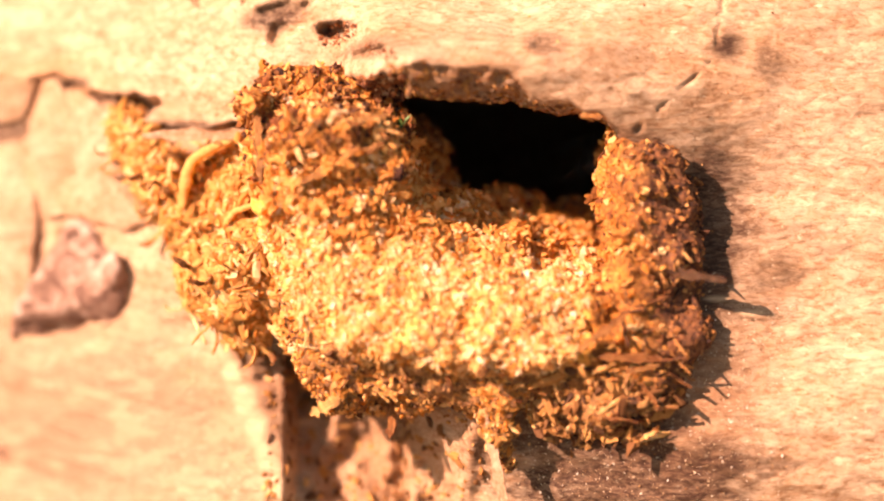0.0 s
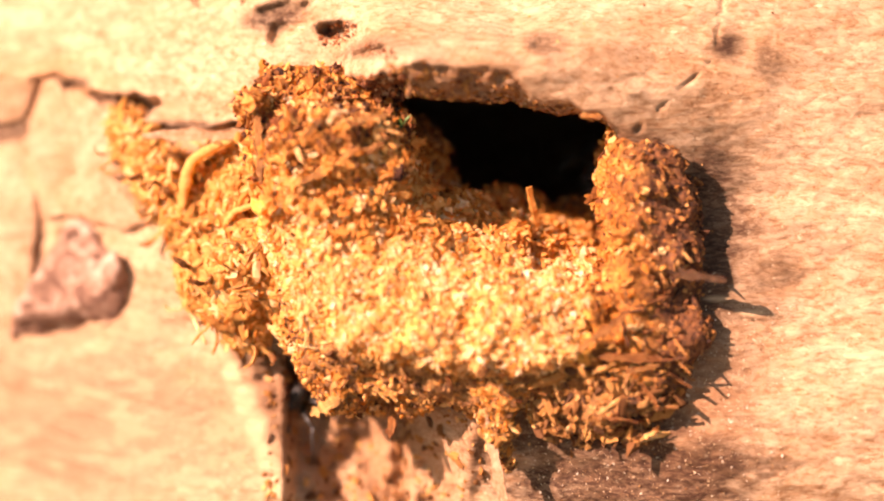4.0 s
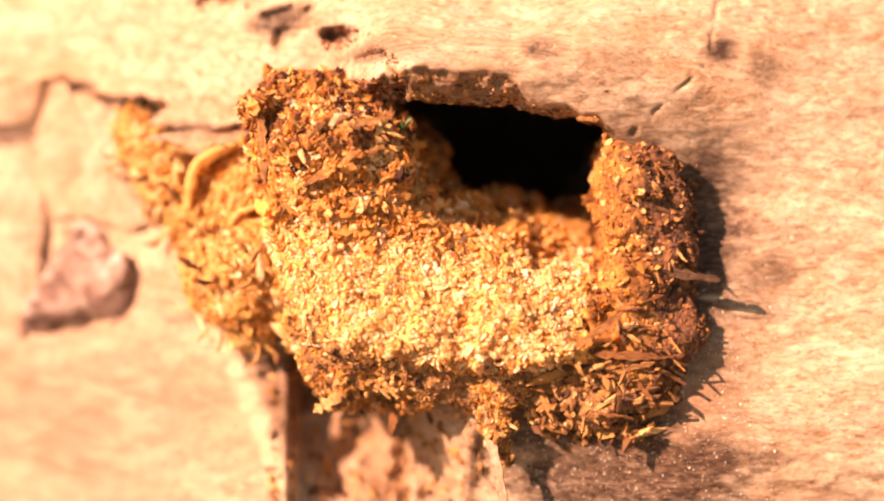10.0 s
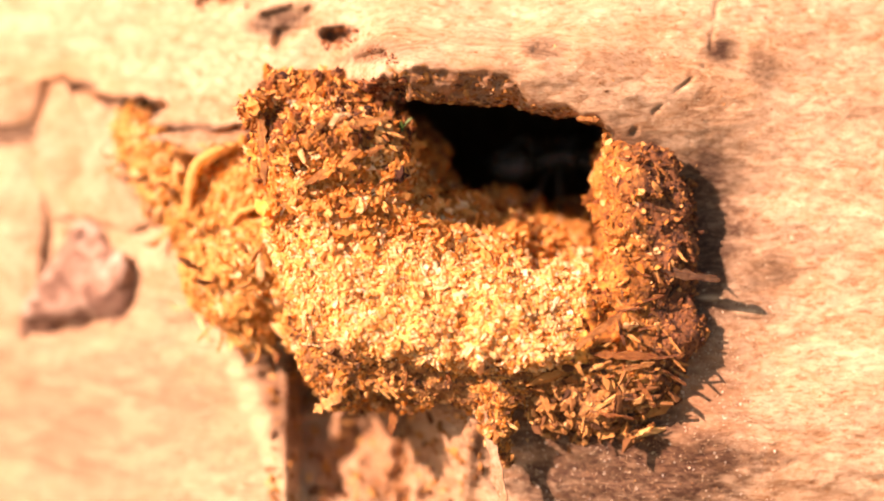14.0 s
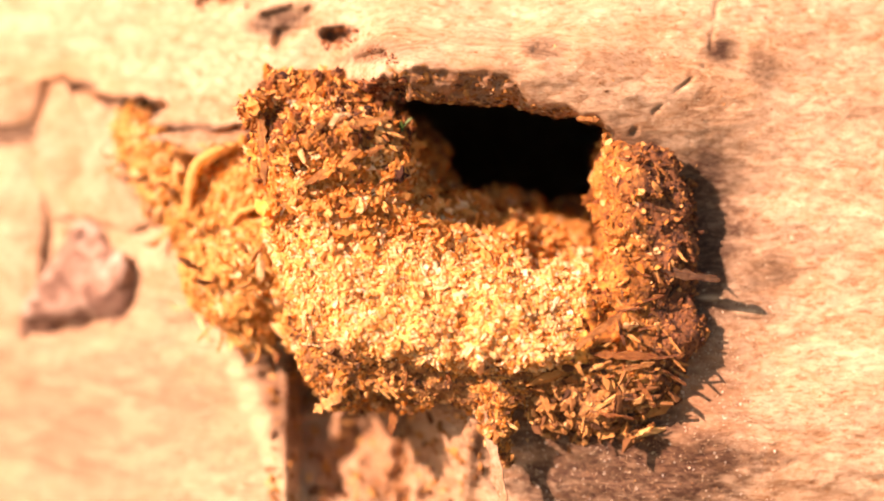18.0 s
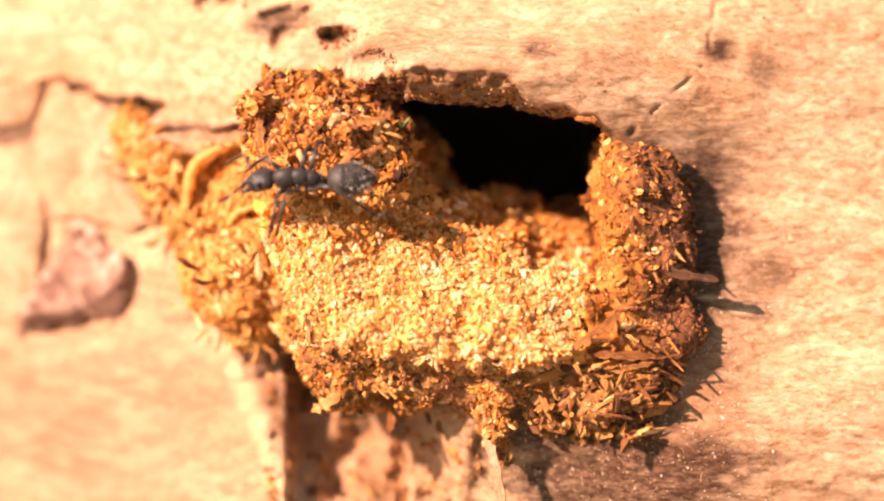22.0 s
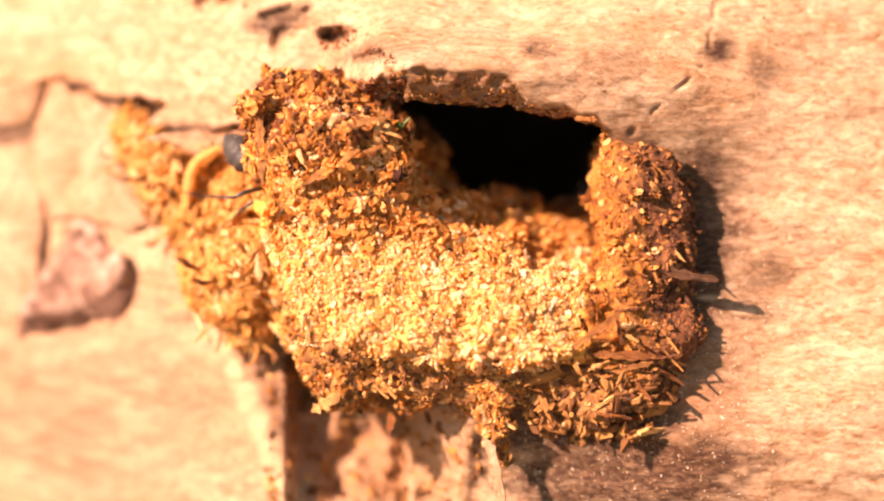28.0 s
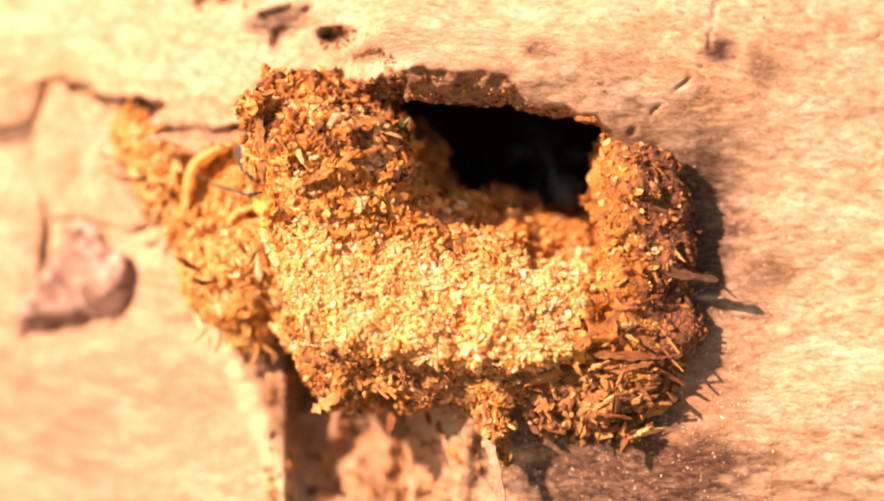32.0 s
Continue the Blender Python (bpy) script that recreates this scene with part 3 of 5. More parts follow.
def mound_field(x, h, d):
    n1 = fbm(x / 4.2, h / 4.2, d / 4.2, 3, 71)
    n3, n2 = vnoise(x / 1.7, h / 1.7, d / 1.7, 79), vnoise(x / 0.9, h / 0.9, d / 0.9, 77)
    front, edge = brim_front(x), brim_edge(x)
    roof = floor_height(x, d) + 0.35 * vnoise(x / 2.5, 0 * h, d / 2.5, 78)
    drop = np.maximum(d - front, 0)
    under = edge - 0.95 * drop - 0.8 * step(1.5, 4.0, drop) + 1.1 * (0.4 - np.abs(vnoise(x / 3.2, h / 1.2, d / 2.0, 86)))
    floor_end = -11.0 + 1.1 * vnoise(x / 1.9, 0 * h, d / 3.0, 87) + 2.6 * step(-7.0, -12.0, x) - 2.6 * step(5.0, 9.0, x)
    # the balcony, and the thick lip that closes it on one side
    bal = smax(smax((front - d) * 0.8, (h - roof) * 0.7, 1.3), (under - h) * 0.85, 0.5)
    bal = smax(smax(bal, floor_end - h, 0.8), d - 17, 0.5)
    bal = smax(smax(bal, -11.9 - x - 0.05 * h + 0.25 * np.maximum(-4 - h, 0), 0.8), x - 14.5, 1.0)
    q = (np.abs((x - 11.2) / 7.1) ** 2.5 + np.abs((h + 2.9) / 10.9) ** 2.5 + np.abs((d - 4.6) / np.where(d < 4.6, 5.0, 9.0)) ** 2.5) ** (1 / 2.5)
    lip = (q - 1) * 5.0
    lip = smin(lip, rod(x, h, d, (12.1, 8.2, 2.2), (13.6, 5.0, 1.6), 0.9, 1.8), 1.0)
    lip = smin(lip, rod(x, h, d, (14.2, 5.0, 3.0), (15.0, 3.0, 10.0), 2.4, 3.0), 1.0)
    lip = smin(lip, ball(x, h, d, (17.2, -5.6, 1.6), (1.6, 1.5, 1.4)), 0.8)
    tray = smax((roof - h) * 0.7, x - 11.7 - 0.10 * np.maximum(-h, 0) - 0.25 * n2, 0.4)
    tray = smax(tray, -4.0 - d, 0.5)
    m = smin(bal, smax(lip, -tray, 0.5), 0.7)
    # the clump beside the mouth and the wall that runs inwards from it
    clump = ball(x, h, d, (-8.3, 6.9, 3.3), (5.3, 3.9, 4.6))
    clump = smin(clump, ball(x, h, d, (-8.2, 4.2, 3.4), (5.0, 3.6, 3.9)), 1.8) + 0.9 * vnoise(x / 2.6, h / 2.6, d / 2.6, 83) + 1.1 * (0.45 - np.abs(vnoise(x / 1.5, h / 1.5, d / 1.5, 84)))
    clump = smax(clump, h - 10.5 - 0.5 * vnoise(x / 1.3, d / 1.3, 0 * h, 85), 0.5)
    clump = smin(clump, rod(x, h, d, (-13.2, 10.6, 2.2), (-12.9, 6.0, 3.0), 0.85, 0.5), 0.6)
    clump = smin(clump, rod(x, h, d, (-5.4, 7.8, 0.9), (-3.3, 7.2, 13.0), 2.3, 2.4), 1.2)
    clump = smin(clump, rod(x, h, d, (-5.2, 4.2, 4.6), (-2.9, 4.4, 13.0), 2.5, 2.5), 1.2)
    m = smin(m, clump, 2.6)
    # the tongue of crumbs that hangs down to the wood, and two ragged ends beside it
    m = smin(m, rod(x, h, d, (3.6, -9.4, 1.6), (4.6, -15.6, 3.2), 1.6, 0.5), 0.8)
    m = smin(m, rod(x, h, d, (-3.4, -10.6, 3.4), (-3.3, -13.4, 3.0), 0.8, 0.3), 0.7)
    m = smin(m, rod(x, h, d, (-9.6, -6.4, 3.4), (-7.4, -10.4, 3.6), 1.2, 0.9), 0.8)
    m = smax(m, d - 18, 0.5)
    return m + 0.45 * n1 + 0.42 * n3 + 0.36 * n2 + 0.20 * vnoise(x / 0.45, h / 0.45, d / 0.45, 76)


view_v, view_q = largest(*skin(mound_field, (-16, -18, -5), (21, 13, 20), 0.26))
mound_v, mound_q = lean(*view_v.T), view_q[:, ::-1]
mound = link_mesh("nest_mound", mesh_of("nest_mound", mound_v * MM, mound_q, True), FRASS)
tagged(mound, "orange sawdust mound round the nest entrance in the log", "nest mound")
mound_tree = BVHTree.FromPolygons((mound_v * MM).tolist(), mound_q.tolist())
INWARD = Vector((0.0, CT, -ST))


def turned(n):
    """Directions from the face's own axes to the world's."""
    return np.stack([n[:, 0], n[:, 1] * ST + n[:, 2] * CT, n[:, 1] * CT - n[:, 2] * ST], axis=1)


def on_mound(x, h, above=0.0):
    """The place on the mound's front at x, h, some mm above its surface."""
    hit = mound_tree.ray_cast(Vector(lean(x, h, -20.0)) * MM, INWARD)[0]
    return hit / MM - INWARD * above if hit else None


# ---- the yellow frass beside it ----
def pile_field(x, h, d):
    e = d - 1.2
    m = rod(x, h, e, (-23.2, 9.0, 9.0), (-19.9, 4.6, 8.0), 1.2, 2.2)
    for a, b, ra, rb in (((-19.9, 4.6, 8.2), (-15.8, -1.4, 7.0), 2.2, 3.3), ((-15.8, -1.4, 7.0), (-13.9, -5.4, 6.8), 3.3, 1.8), ((-15.4, 5.8, 8.0), (-13.6, 0.0, 6.8), 2.6, 3.3), ((-12.4, 0.0, 7.4), (-10.0, -5.0, 6.0), 3.0, 2.2)):
        m = smin(m, rod(x, h, e, a, b, ra, rb), 1.0)
    return m + 0.7 * fbm(x / 3.0, h / 3.0, d / 3.0, 3, 91) + 0.3 * vnoise(x / 0.9, h / 0.9, d / 0.9, 95)


pile_view = largest(*skin(pile_field, (-28, -10, 1), (-5, 13, 15), 0.4))
pile_view = (np.stack(recede(*pile_view[0].T), axis=1), pile_view[1])
pile_v, pile_q = lean(*pile_view[0].T), pile_view[1][:, ::-1]
pile = link_mesh("frass_bank", mesh_of("frass_bank", pile_v * MM, pile_q, True), FRASS_LEFT)
tagged(pile, "yellow bank of curled frass lying against the log", "frass bank")


# ---- loose crumbs over mound and pile ----
rng = np.random.default_rng(7)


def sizes_of(rng, n, lo, hi, long=1.5):
    s = lo * (hi / lo) ** rng.random(n) ** 1.4
    return np.stack([s * rng.uniform(1, long, n), s * rng.uniform(0.7, 1.1, n), s * rng.uniform(0.45, 0.9, n)], axis=1)


def patchy(c, size, seed):
    return 0.5 + 0.5 * fbm(c[:, 0] / size, c[:, 1] / size, c[:, 2] / size, 2, seed)


def pale_top(x):
    """Where the pale brim gives way to the orange floor."""
    return 1.9 - 0.11 * (x + 11)


def brim_end(x, h):
    """1 on the balcony, 0 beyond the fibres that part it from the lip."""
    return step(1.0, -0.6, x - 10.6 - 0.31 * np.minimum(h + 0.6, 0.0))


def front_zone(c, n):
    """The pale brim."""
    x, h, d = c.T
    e = brim_edge(x)
    return step(1.8, -1.2, h - pale_top(x) + 2.0 * (patchy(c, 3.0, 142) - 0.5)) * step(-1.0, 0.1, h - e) * brim_end(x, h) * (x > -12.6) * (0.45 + 0.55 * step(0.3, 0.55, patchy(c, 2.2, 141)))


def back_zone(c, n):
    """The orange floor between the brim and the hollow."""
    x, h, d = c.T
    return step(-1.6, 1.4, h - pale_top(x)) * step(15.0, 11.5, d) * (x > -12.2) * (x < 11) * step(1.4, 0.2, h - 4.6 - 0.25 * (x + 11) * (x < 0)) * (h < 8)


# Far into the hollow; the darker tones here put its shade into the colour.
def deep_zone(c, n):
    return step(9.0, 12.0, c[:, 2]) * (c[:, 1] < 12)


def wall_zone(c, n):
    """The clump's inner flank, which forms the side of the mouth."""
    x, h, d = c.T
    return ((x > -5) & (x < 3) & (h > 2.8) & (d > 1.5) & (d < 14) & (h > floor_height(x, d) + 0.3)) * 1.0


def clump_all(c, n):
    x, h, d = c.T
    return ((x < -2.0) & (h > 3.6) & (d < 8)) * 1.0


def redness(c):
    x, h, d = c.T
    return step(-2.2, 1.6, (h - 5.4) + 0.42 * (x + 8) + 2.6 * (patchy(c, 2.4, 151) - 0.5))


def clump_red(c, n):
    return clump_all(c, n) * (0.1 + 0.9 * redness(c))


def clump_side(c, n):
    return clump_all(c, n) * (1.05 - redness(c))


def clump_dark(c, n):
    return clump_all(c, n) * step(0.42, 0.58, patchy(c, 1.8, 161)) * (0.3 + 0.7 * redness(c))


def lip_zone(c, n):
    """The lip's red-orange inner half."""
    x, h, d = c.T
    return (1 - brim_end(x, h)) * step(17.0, 13.8, x + 0.15 * np.maximum(h, 0)) * (x > 9) * (h > -9.0) * 1.0


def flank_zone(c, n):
    """The lip's outer half: damp pieces, and shade put into the colour."""
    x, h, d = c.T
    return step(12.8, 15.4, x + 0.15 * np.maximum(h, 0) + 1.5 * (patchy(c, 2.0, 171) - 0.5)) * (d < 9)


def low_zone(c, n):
    """Below the brim's edge: brown wood, darkened further for the overhang's shade."""
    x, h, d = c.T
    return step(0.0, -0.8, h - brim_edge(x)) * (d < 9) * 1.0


def under_brim(c, n):
    return low_zone(c, n) * step(7, 2, c[:, 0]) * step(0.42, 0.56, patchy(c, 2.6, 181))


def tongue_zone(c, n):
    x, h, d = c.T
    return np.exp(-((x - 4.0) / 1.7) ** 2) * (h < -9.0) * (h > -15)


def foot_zone(c, n):
    return low_zone(c, n) * step(5, 8, c[:, 0])


# tone_dark puts the shade of the lip's outer side and deep hollow into colour
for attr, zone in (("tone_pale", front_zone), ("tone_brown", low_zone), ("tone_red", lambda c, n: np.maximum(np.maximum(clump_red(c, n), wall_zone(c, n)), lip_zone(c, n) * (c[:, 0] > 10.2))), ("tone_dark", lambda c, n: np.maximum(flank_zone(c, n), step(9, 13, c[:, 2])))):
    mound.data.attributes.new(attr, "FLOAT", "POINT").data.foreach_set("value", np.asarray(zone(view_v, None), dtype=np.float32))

for label, zone, mat, count, lo, hi, long, fine in (
        ("pale yellow sawdust crumbs", front_zone, CRUMB_PALE, 8500, 0.09, 0.38, 1.7, 2),
        ("fine pale sawdust", front_zone, CRUMB_PALE, 20000, 0.05, 0.15, 1.8, 1),
        ("orange sawdust among the pale", front_zone, CRUMB_ORANGE, 1100, 0.12, 0.40, 1.5, 2),
        ("orange sawdust crumbs", back_zone, CRUMB_ORANGE, 4600, 0.18, 0.56, 1.5, 2),
        ("fine orange sawdust", back_zone, CRUMB_ORANGE, 8000, 0.07, 0.18, 1.6, 1),
        ("pale crumbs on the orange floor", back_zone, CRUMB_PALE, 1100, 0.16, 0.46, 1.5, 2),
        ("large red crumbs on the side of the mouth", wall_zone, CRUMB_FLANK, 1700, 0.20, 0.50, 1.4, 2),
        ("orange crumbs on the side of the mouth", wall_zone, CRUMB_ORANGE, 260, 0.18, 0.46, 1.4, 2),
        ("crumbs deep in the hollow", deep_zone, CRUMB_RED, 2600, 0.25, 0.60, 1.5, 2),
        ("red-brown crumbs", clump_red, CRUMB_RED, 2000, 0.12, 0.46, 1.7, 2),
        ("dark red crumbs in the clump", clump_dark, CRUMB_FLANK, 3000, 0.10, 0.42, 1.8, 1),
        ("orange crumbs on the clump", clump_side, CRUMB_ORANGE, 1100, 0.10, 0.42, 1.7, 2),
        ("orange crumbs high on the clump", clump_red, CRUMB_ORANGE, 320, 0.12, 0.50, 1.7, 2),
        ("pale yellow crumbs on the clump", clump_side, CRUMB_PALE, 500, 0.10, 0.34, 1.6, 2),
        ("red-orange crumbs on the lip", lip_zone, CRUMB_RED, 3600, 0.08, 0.34, 1.7, 1),
        ("orange crumbs on the lip", lip_zone, CRUMB_ORANGE, 480, 0.12, 0.50, 1.8, 2),
        ("damp crumbs on the lip's outer half, darkened for its shade", flank_zone, CRUMB_FLANK, 4200, 0.08, 0.34, 2.0, 1),
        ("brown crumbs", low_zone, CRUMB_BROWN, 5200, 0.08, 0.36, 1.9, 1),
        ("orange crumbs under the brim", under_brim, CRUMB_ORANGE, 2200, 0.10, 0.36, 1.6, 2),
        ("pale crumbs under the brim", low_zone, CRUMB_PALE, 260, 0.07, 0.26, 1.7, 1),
        ("orange crumbs on the hanging tongue", tongue_zone, CRUMB_ORANGE, 900, 0.12, 0.40, 1.4, 2),
        ("large pale chunks in the clump", clump_all, CRUMB_ORANGE, 90, 0.40, 0.75, 1.5, 2),
        ("large red chunks in the clump", clump_red, CRUMB_RED, 80, 0.35, 0.65, 1.5, 2),
        ("large crumbs on the floor", back_zone, CRUMB_ORANGE, 130, 0.45, 0.75, 1.5, 2),
        ("long brown flakes", foot_zone, CRUMB_BROWN, 800, 0.20, 0.55, 3.4, 1)):
    p, n = sample(view_v, view_q, count, rng, zone)
    sunk = 0.0 if zone in (front_zone, back_zone) else 0.13
    p, n = lean(*(p + n * rng.uniform(-0.16 - sunk, 0.20 - sunk, (count, 1))).T), turned(n)
    heap = link_mesh("crumb_layer", heap_mesh("crumb_layer", p, n, sizes_of(rng, count, lo, hi, long), rng, 0.5, fine), mat, mound, label)
    heap["kind"] = "stuff"

for count, lo, hi, mat in ((3000, 0.12, 0.42, CRUMB_ORANGE), (6500, 0.12, 0.46, CRUMB_BANK)):
    p, n = sample(pile_v, pile_q, count, rng)
    heap = link_mesh("shaving_layer", heap_mesh("shaving_layer", p + n * 0.1, n, sizes_of(rng, count, lo, hi, 3.2), rng, 0.7), mat, pile, "yellow wood shavings")
    heap["kind"] = "stuff"

DUST_WHITE = make_crumb("white_wood_dust", [(0.0, (0.30, 0.16, 0.08)), (0.5, (0.72, 0.56, 0.36)), (1.0, (0.93, 0.88, 0.76))])
# rotten crumbs along the brow, and dust strewn over the wood
for label, zone, mat, count, lo, hi in (
        ("red-brown rotten crumbs", lambda h, x: (brow_band(x, h) > 0.6) & (mouth_rim(x, h) > 0), CRUMB_BROWN, 1500, 0.06, 0.24),
        ("red-brown rotten crumbs", lambda h, x: (h > 10.2) & (h < 12.2) & (x > -11.0) & (x <= -2.6), CRUMB_DARK, 1200, 0.08, 0.3),
        ("brown crumbs in the groove", lambda h, x: (h < -6) & (h > -24) & (x > -13) & (x < 3), CRUMB_BROWN, 1500, 0.10, 0.45),
        ("white specks on the brow", lambda h, x: (brow_band(x, h) > 0.6) & (mouth_rim(x, h) > 0), DUST_WHITE, 260, 0.03, 0.11),
        ("pale wood dust", lambda h, x: (h < -4) & (h > -20) & (x > 3) & (x < 24), DUST_WHITE, 2200, 0.02, 0.10),
        ("dark crumbs in the beetle holes", lambda h, x: (((x + 7.4) / 1.5) ** 2 + ((h - 15.5) / 0.9) ** 2 < 1) | (((x + 4.4) / 1.4) ** 2 + ((h - 13.8 + 0.4 * (x + 4.4)) / 0.45) ** 2 < 1), CRUMB_DARK, 260, 0.05, 0.18),
        ("pale wood dust", lambda h, x: (h < 20) & (h > -20) & (x > -25) & (x < 28), CRUMB_BROWN, 1100, 0.03, 0.10)):
    near_q = log_quads[(np.abs(log_verts[log_quads[:, 0], 0]) < 38)]
    p, n = sample(log_verts, near_q, count, rng, lambda c, n: zone(upright(c[:, 1], c[:, 2])[0], c[:, 0]) * ((upright(c[:, 1], c[:, 2])[1] - slant(c[:, 0]) < 5.5) | ((upright(c[:, 1], c[:, 2])[0] < -6) & (c[:, 0] < 3))) * 1.0)
    n = n * np.sign(-n[:, 1:2] + 1e-6)
    heap = link_mesh("dust_layer", heap_mesh("dust_layer", p + n * 0.02, n, sizes_of(rng, count, lo, hi, 1.9), rng, 0.8), mat, log, label)
    heap["kind"] = "stuff"


# ---- slivers and curls, each a piece of its own ----
def turn_to(nrm, along, lift=0.0):
    """A turn whose x axis follows along over a surface of that normal, lifted by some degrees."""
    zc = Vector(nrm).normalized()
    xc = Vector(along) - zc * zc.dot(Vector(along))
    xc = xc.normalized() if xc.length > 1e-6 else zc.orthogonal().normalized()
    yc = zc.cross(xc)
    m = Matrix((xc, yc, zc)).transposed().to_4x4()
    return m @ Matrix.Rotation(-radians(lift), 4, "Y")


def strew(parent, verts, quads, zone, count, mats, lengths, widths, curls, drift, spread, lift, seed, name="sliver", label=""):
    r = np.random.default_rng(seed)
    shapes = []
    for i in range(12):
        ln = r.uniform(*lengths)
        shapes.append(sliver_mesh(name, ln, r.uniform(*widths), r.uniform(0.10, 0.22), r.uniform(*curls), r.uniform(-1.5, 1.5), r))
        shapes[-1].materials.append(mats[i % len(mats)])
    p, n = sample(verts, quads, count, r, zone)
    p, n = lean(*p.T), turned(n)
    for i in range(count):
        ob = new(name, shapes[int(r.integers(0, 12))])
        ob.parent = parent
        if label:
            ob["label"] = label
        way = np.array(drift) + r.normal(size=3) * spread
        ob.matrix_basis = Matrix.Translation(Vector(p[i] - n[i] * 0.03) * MM) @ turn_to(n[i], way, r.uniform(*lift))


def make_sliver(name, tones):
    """Split wood: fibres run along the piece, each piece in its own tone."""
    m, n, l, b = material(name, 0.75)
    info = n.new("ShaderNodeObjectInfo")
    fibre = noise_node(n, l, mapped(n, l, (350, 5200, 5200)), 1.0, 5, 0.7, 0.6)
    r = ramp(n, tones)
    add = n.new("ShaderNodeMath")
    add.operation = "MULTIPLY_ADD"
    l.new(fibre.outputs["Fac"], add.inputs[0])
    add.inputs[1].default_value = 1.5
    l.new(scaled(n, l, info.outputs["Random"], 0.7), add.inputs[2])
    off = n.new("ShaderNodeMath")
    off.operation = "SUBTRACT"
    l.new(add.outputs[0], off.inputs[0])
    off.inputs[1].default_value = 0.6
    l.new(off.outputs[0], r.inputs["Fac"])
    blot = noise_node(n, l, mapped(n, l), 900, 3, 0.6)
    r2 = ramp(n, [(0.35, (0.35, 0.25, 0.20)), (0.58, (1, 1, 1))])
    l.new(blot.outputs["Fac"], r2.inputs["Fac"])
    l.new(blend(n, l, 0.8, r.outputs["Color"], r2.outputs["Color"], "MULTIPLY"), b.inputs["Base Color"])
    bump(n, l, b, fibre.outputs["Fac"], 0.9, 0.0002)
    b.inputs["Subsurface Weight"].default_value = 0.3
    b.inputs["Subsurface Radius"].default_value = (1.0, 0.5, 0.2)
    b.inputs["Subsurface Scale"].default_value = 0.0003
    return m


SLIVER_PALE = make_sliver("pale_slivers", [(0.0, (0.42, 0.19, 0.06)), (0.5, (0.66, 0.36, 0.12)), (1.0, (0.88, 0.66, 0.36))])
SLIVER_TAN = make_sliver("tan_slivers", [(0.0, (0.22, 0.09, 0.03)), (0.5, (0.48, 0.23, 0.075)), (1.0, (0.72, 0.42, 0.16))])
SLIVER_BROWN = make_sliver("brown_slivers", [(0.0, (0.035, 0.018, 0.012)), (0.5, (0.15, 0.07, 0.032)), (1.0, (0.38, 0.20, 0.085))])
SLIVER_RED = make_sliver("red_slivers", [(0.0, (0.07, 0.025, 0.012)), (0.5, (0.25, 0.09, 0.026)), (1.0, (0.55, 0.25, 0.08))])
FRONTAL = lambda n: (-n[:, 2] > 0.25)
sliver_lip = lambda c, n: FRONTAL(n) * ((c[:, 0] > 12.0) & (c[:, 0] < 16.3) & (c[:, 1] > -10)) * 1.0
sliver_foot = lambda c, n: (c[:, 0] < 13.2) * (c[:, 1] > -12.3) * FRONTAL(n) * foot_zone(c, n) + (c[:, 0] < 15) * FRONTAL(n) * ((c[:, 0] > 10.5) & (c[:, 1] < -4)) * 0.6
sliver_under = lambda c, n: FRONTAL(n) * low_zone(c, n) * (c[:, 0] < 6)
sliver_clump = lambda c, n: FRONTAL(n) * clump_all(c, n)
brim_zone = lambda c, n: FRONTAL(n) * front_zone(c, n)
strew(mound, view_v, view_q, sliver_lip, 55, [SLIVER_RED, SLIVER_TAN, SLIVER_RED, SLIVER_BROWN], (0.9, 2.6), (0.14, 0.42), (-40, 40), (0.3, -0.4, -0.7), 0.6, (-8, 8), 11, label="red-brown wood sliver")
strew(mound, view_v, view_q, sliver_foot, 95, [SLIVER_RED, SLIVER_TAN, SLIVER_TAN, SLIVER_BROWN], (0.9, 2.6), (0.16, 0.5), (-25, 25), (0.9, -0.1, 0.25), 0.32, (-8, 3), 12, label="flat brown wood sliver")
strew(mound, view_v, view_q, sliver_under, 40, [SLIVER_RED, SLIVER_PALE, SLIVER_BROWN], (0.6, 2.0), (0.12, 0.45), (-50, 50), (0.7, -0.3, -0.4), 0.6, (-5, 12), 13)
strew(mound, view_v, view_q, sliver_clump, 20, [SLIVER_RED, SLIVER_RED, SLIVER_TAN], (0.8, 2.6), (0.14, 0.36), (-50, 50), (0.6, -0.2, 0.4), 0.7, (-6, 8), 14)
strew(mound, view_v, view_q, brim_zone, 50, [SLIVER_PALE], (0.5, 1.3), (0.08, 0.2), (-30, 30), (0.0, -0.3, -0.4), 0.9, (0, 30), 15)
strew(pile, *pile_view, None, 220, [SLIVER_TAN, CRUMB_BANK, SLIVER_PALE], (1.6, 4.2), (0.22, 0.55), (-230, 200), (0.4, -0.3, -0.7), 0.6, (-5, 22), 16, "curl", "curled yellow wood shaving")


def named_sliver(parent, name, a, b, width, thick, mat, label, seed, curl=8, twist=0.2):
    """One long sliver between two places in mm."""
    r = np.random.default_rng(seed)
    a, b = Vector(a), Vector(b)
    me = sliver_mesh(name, (b - a).length, width, thick, curl, twist, r, 12)
    ob = link_mesh(name, me, mat, parent, label)
    ob.matrix_basis = Matrix.Translation(a * MM) @ turn_to((0, -0.9, 0.42), b - a)
    return ob


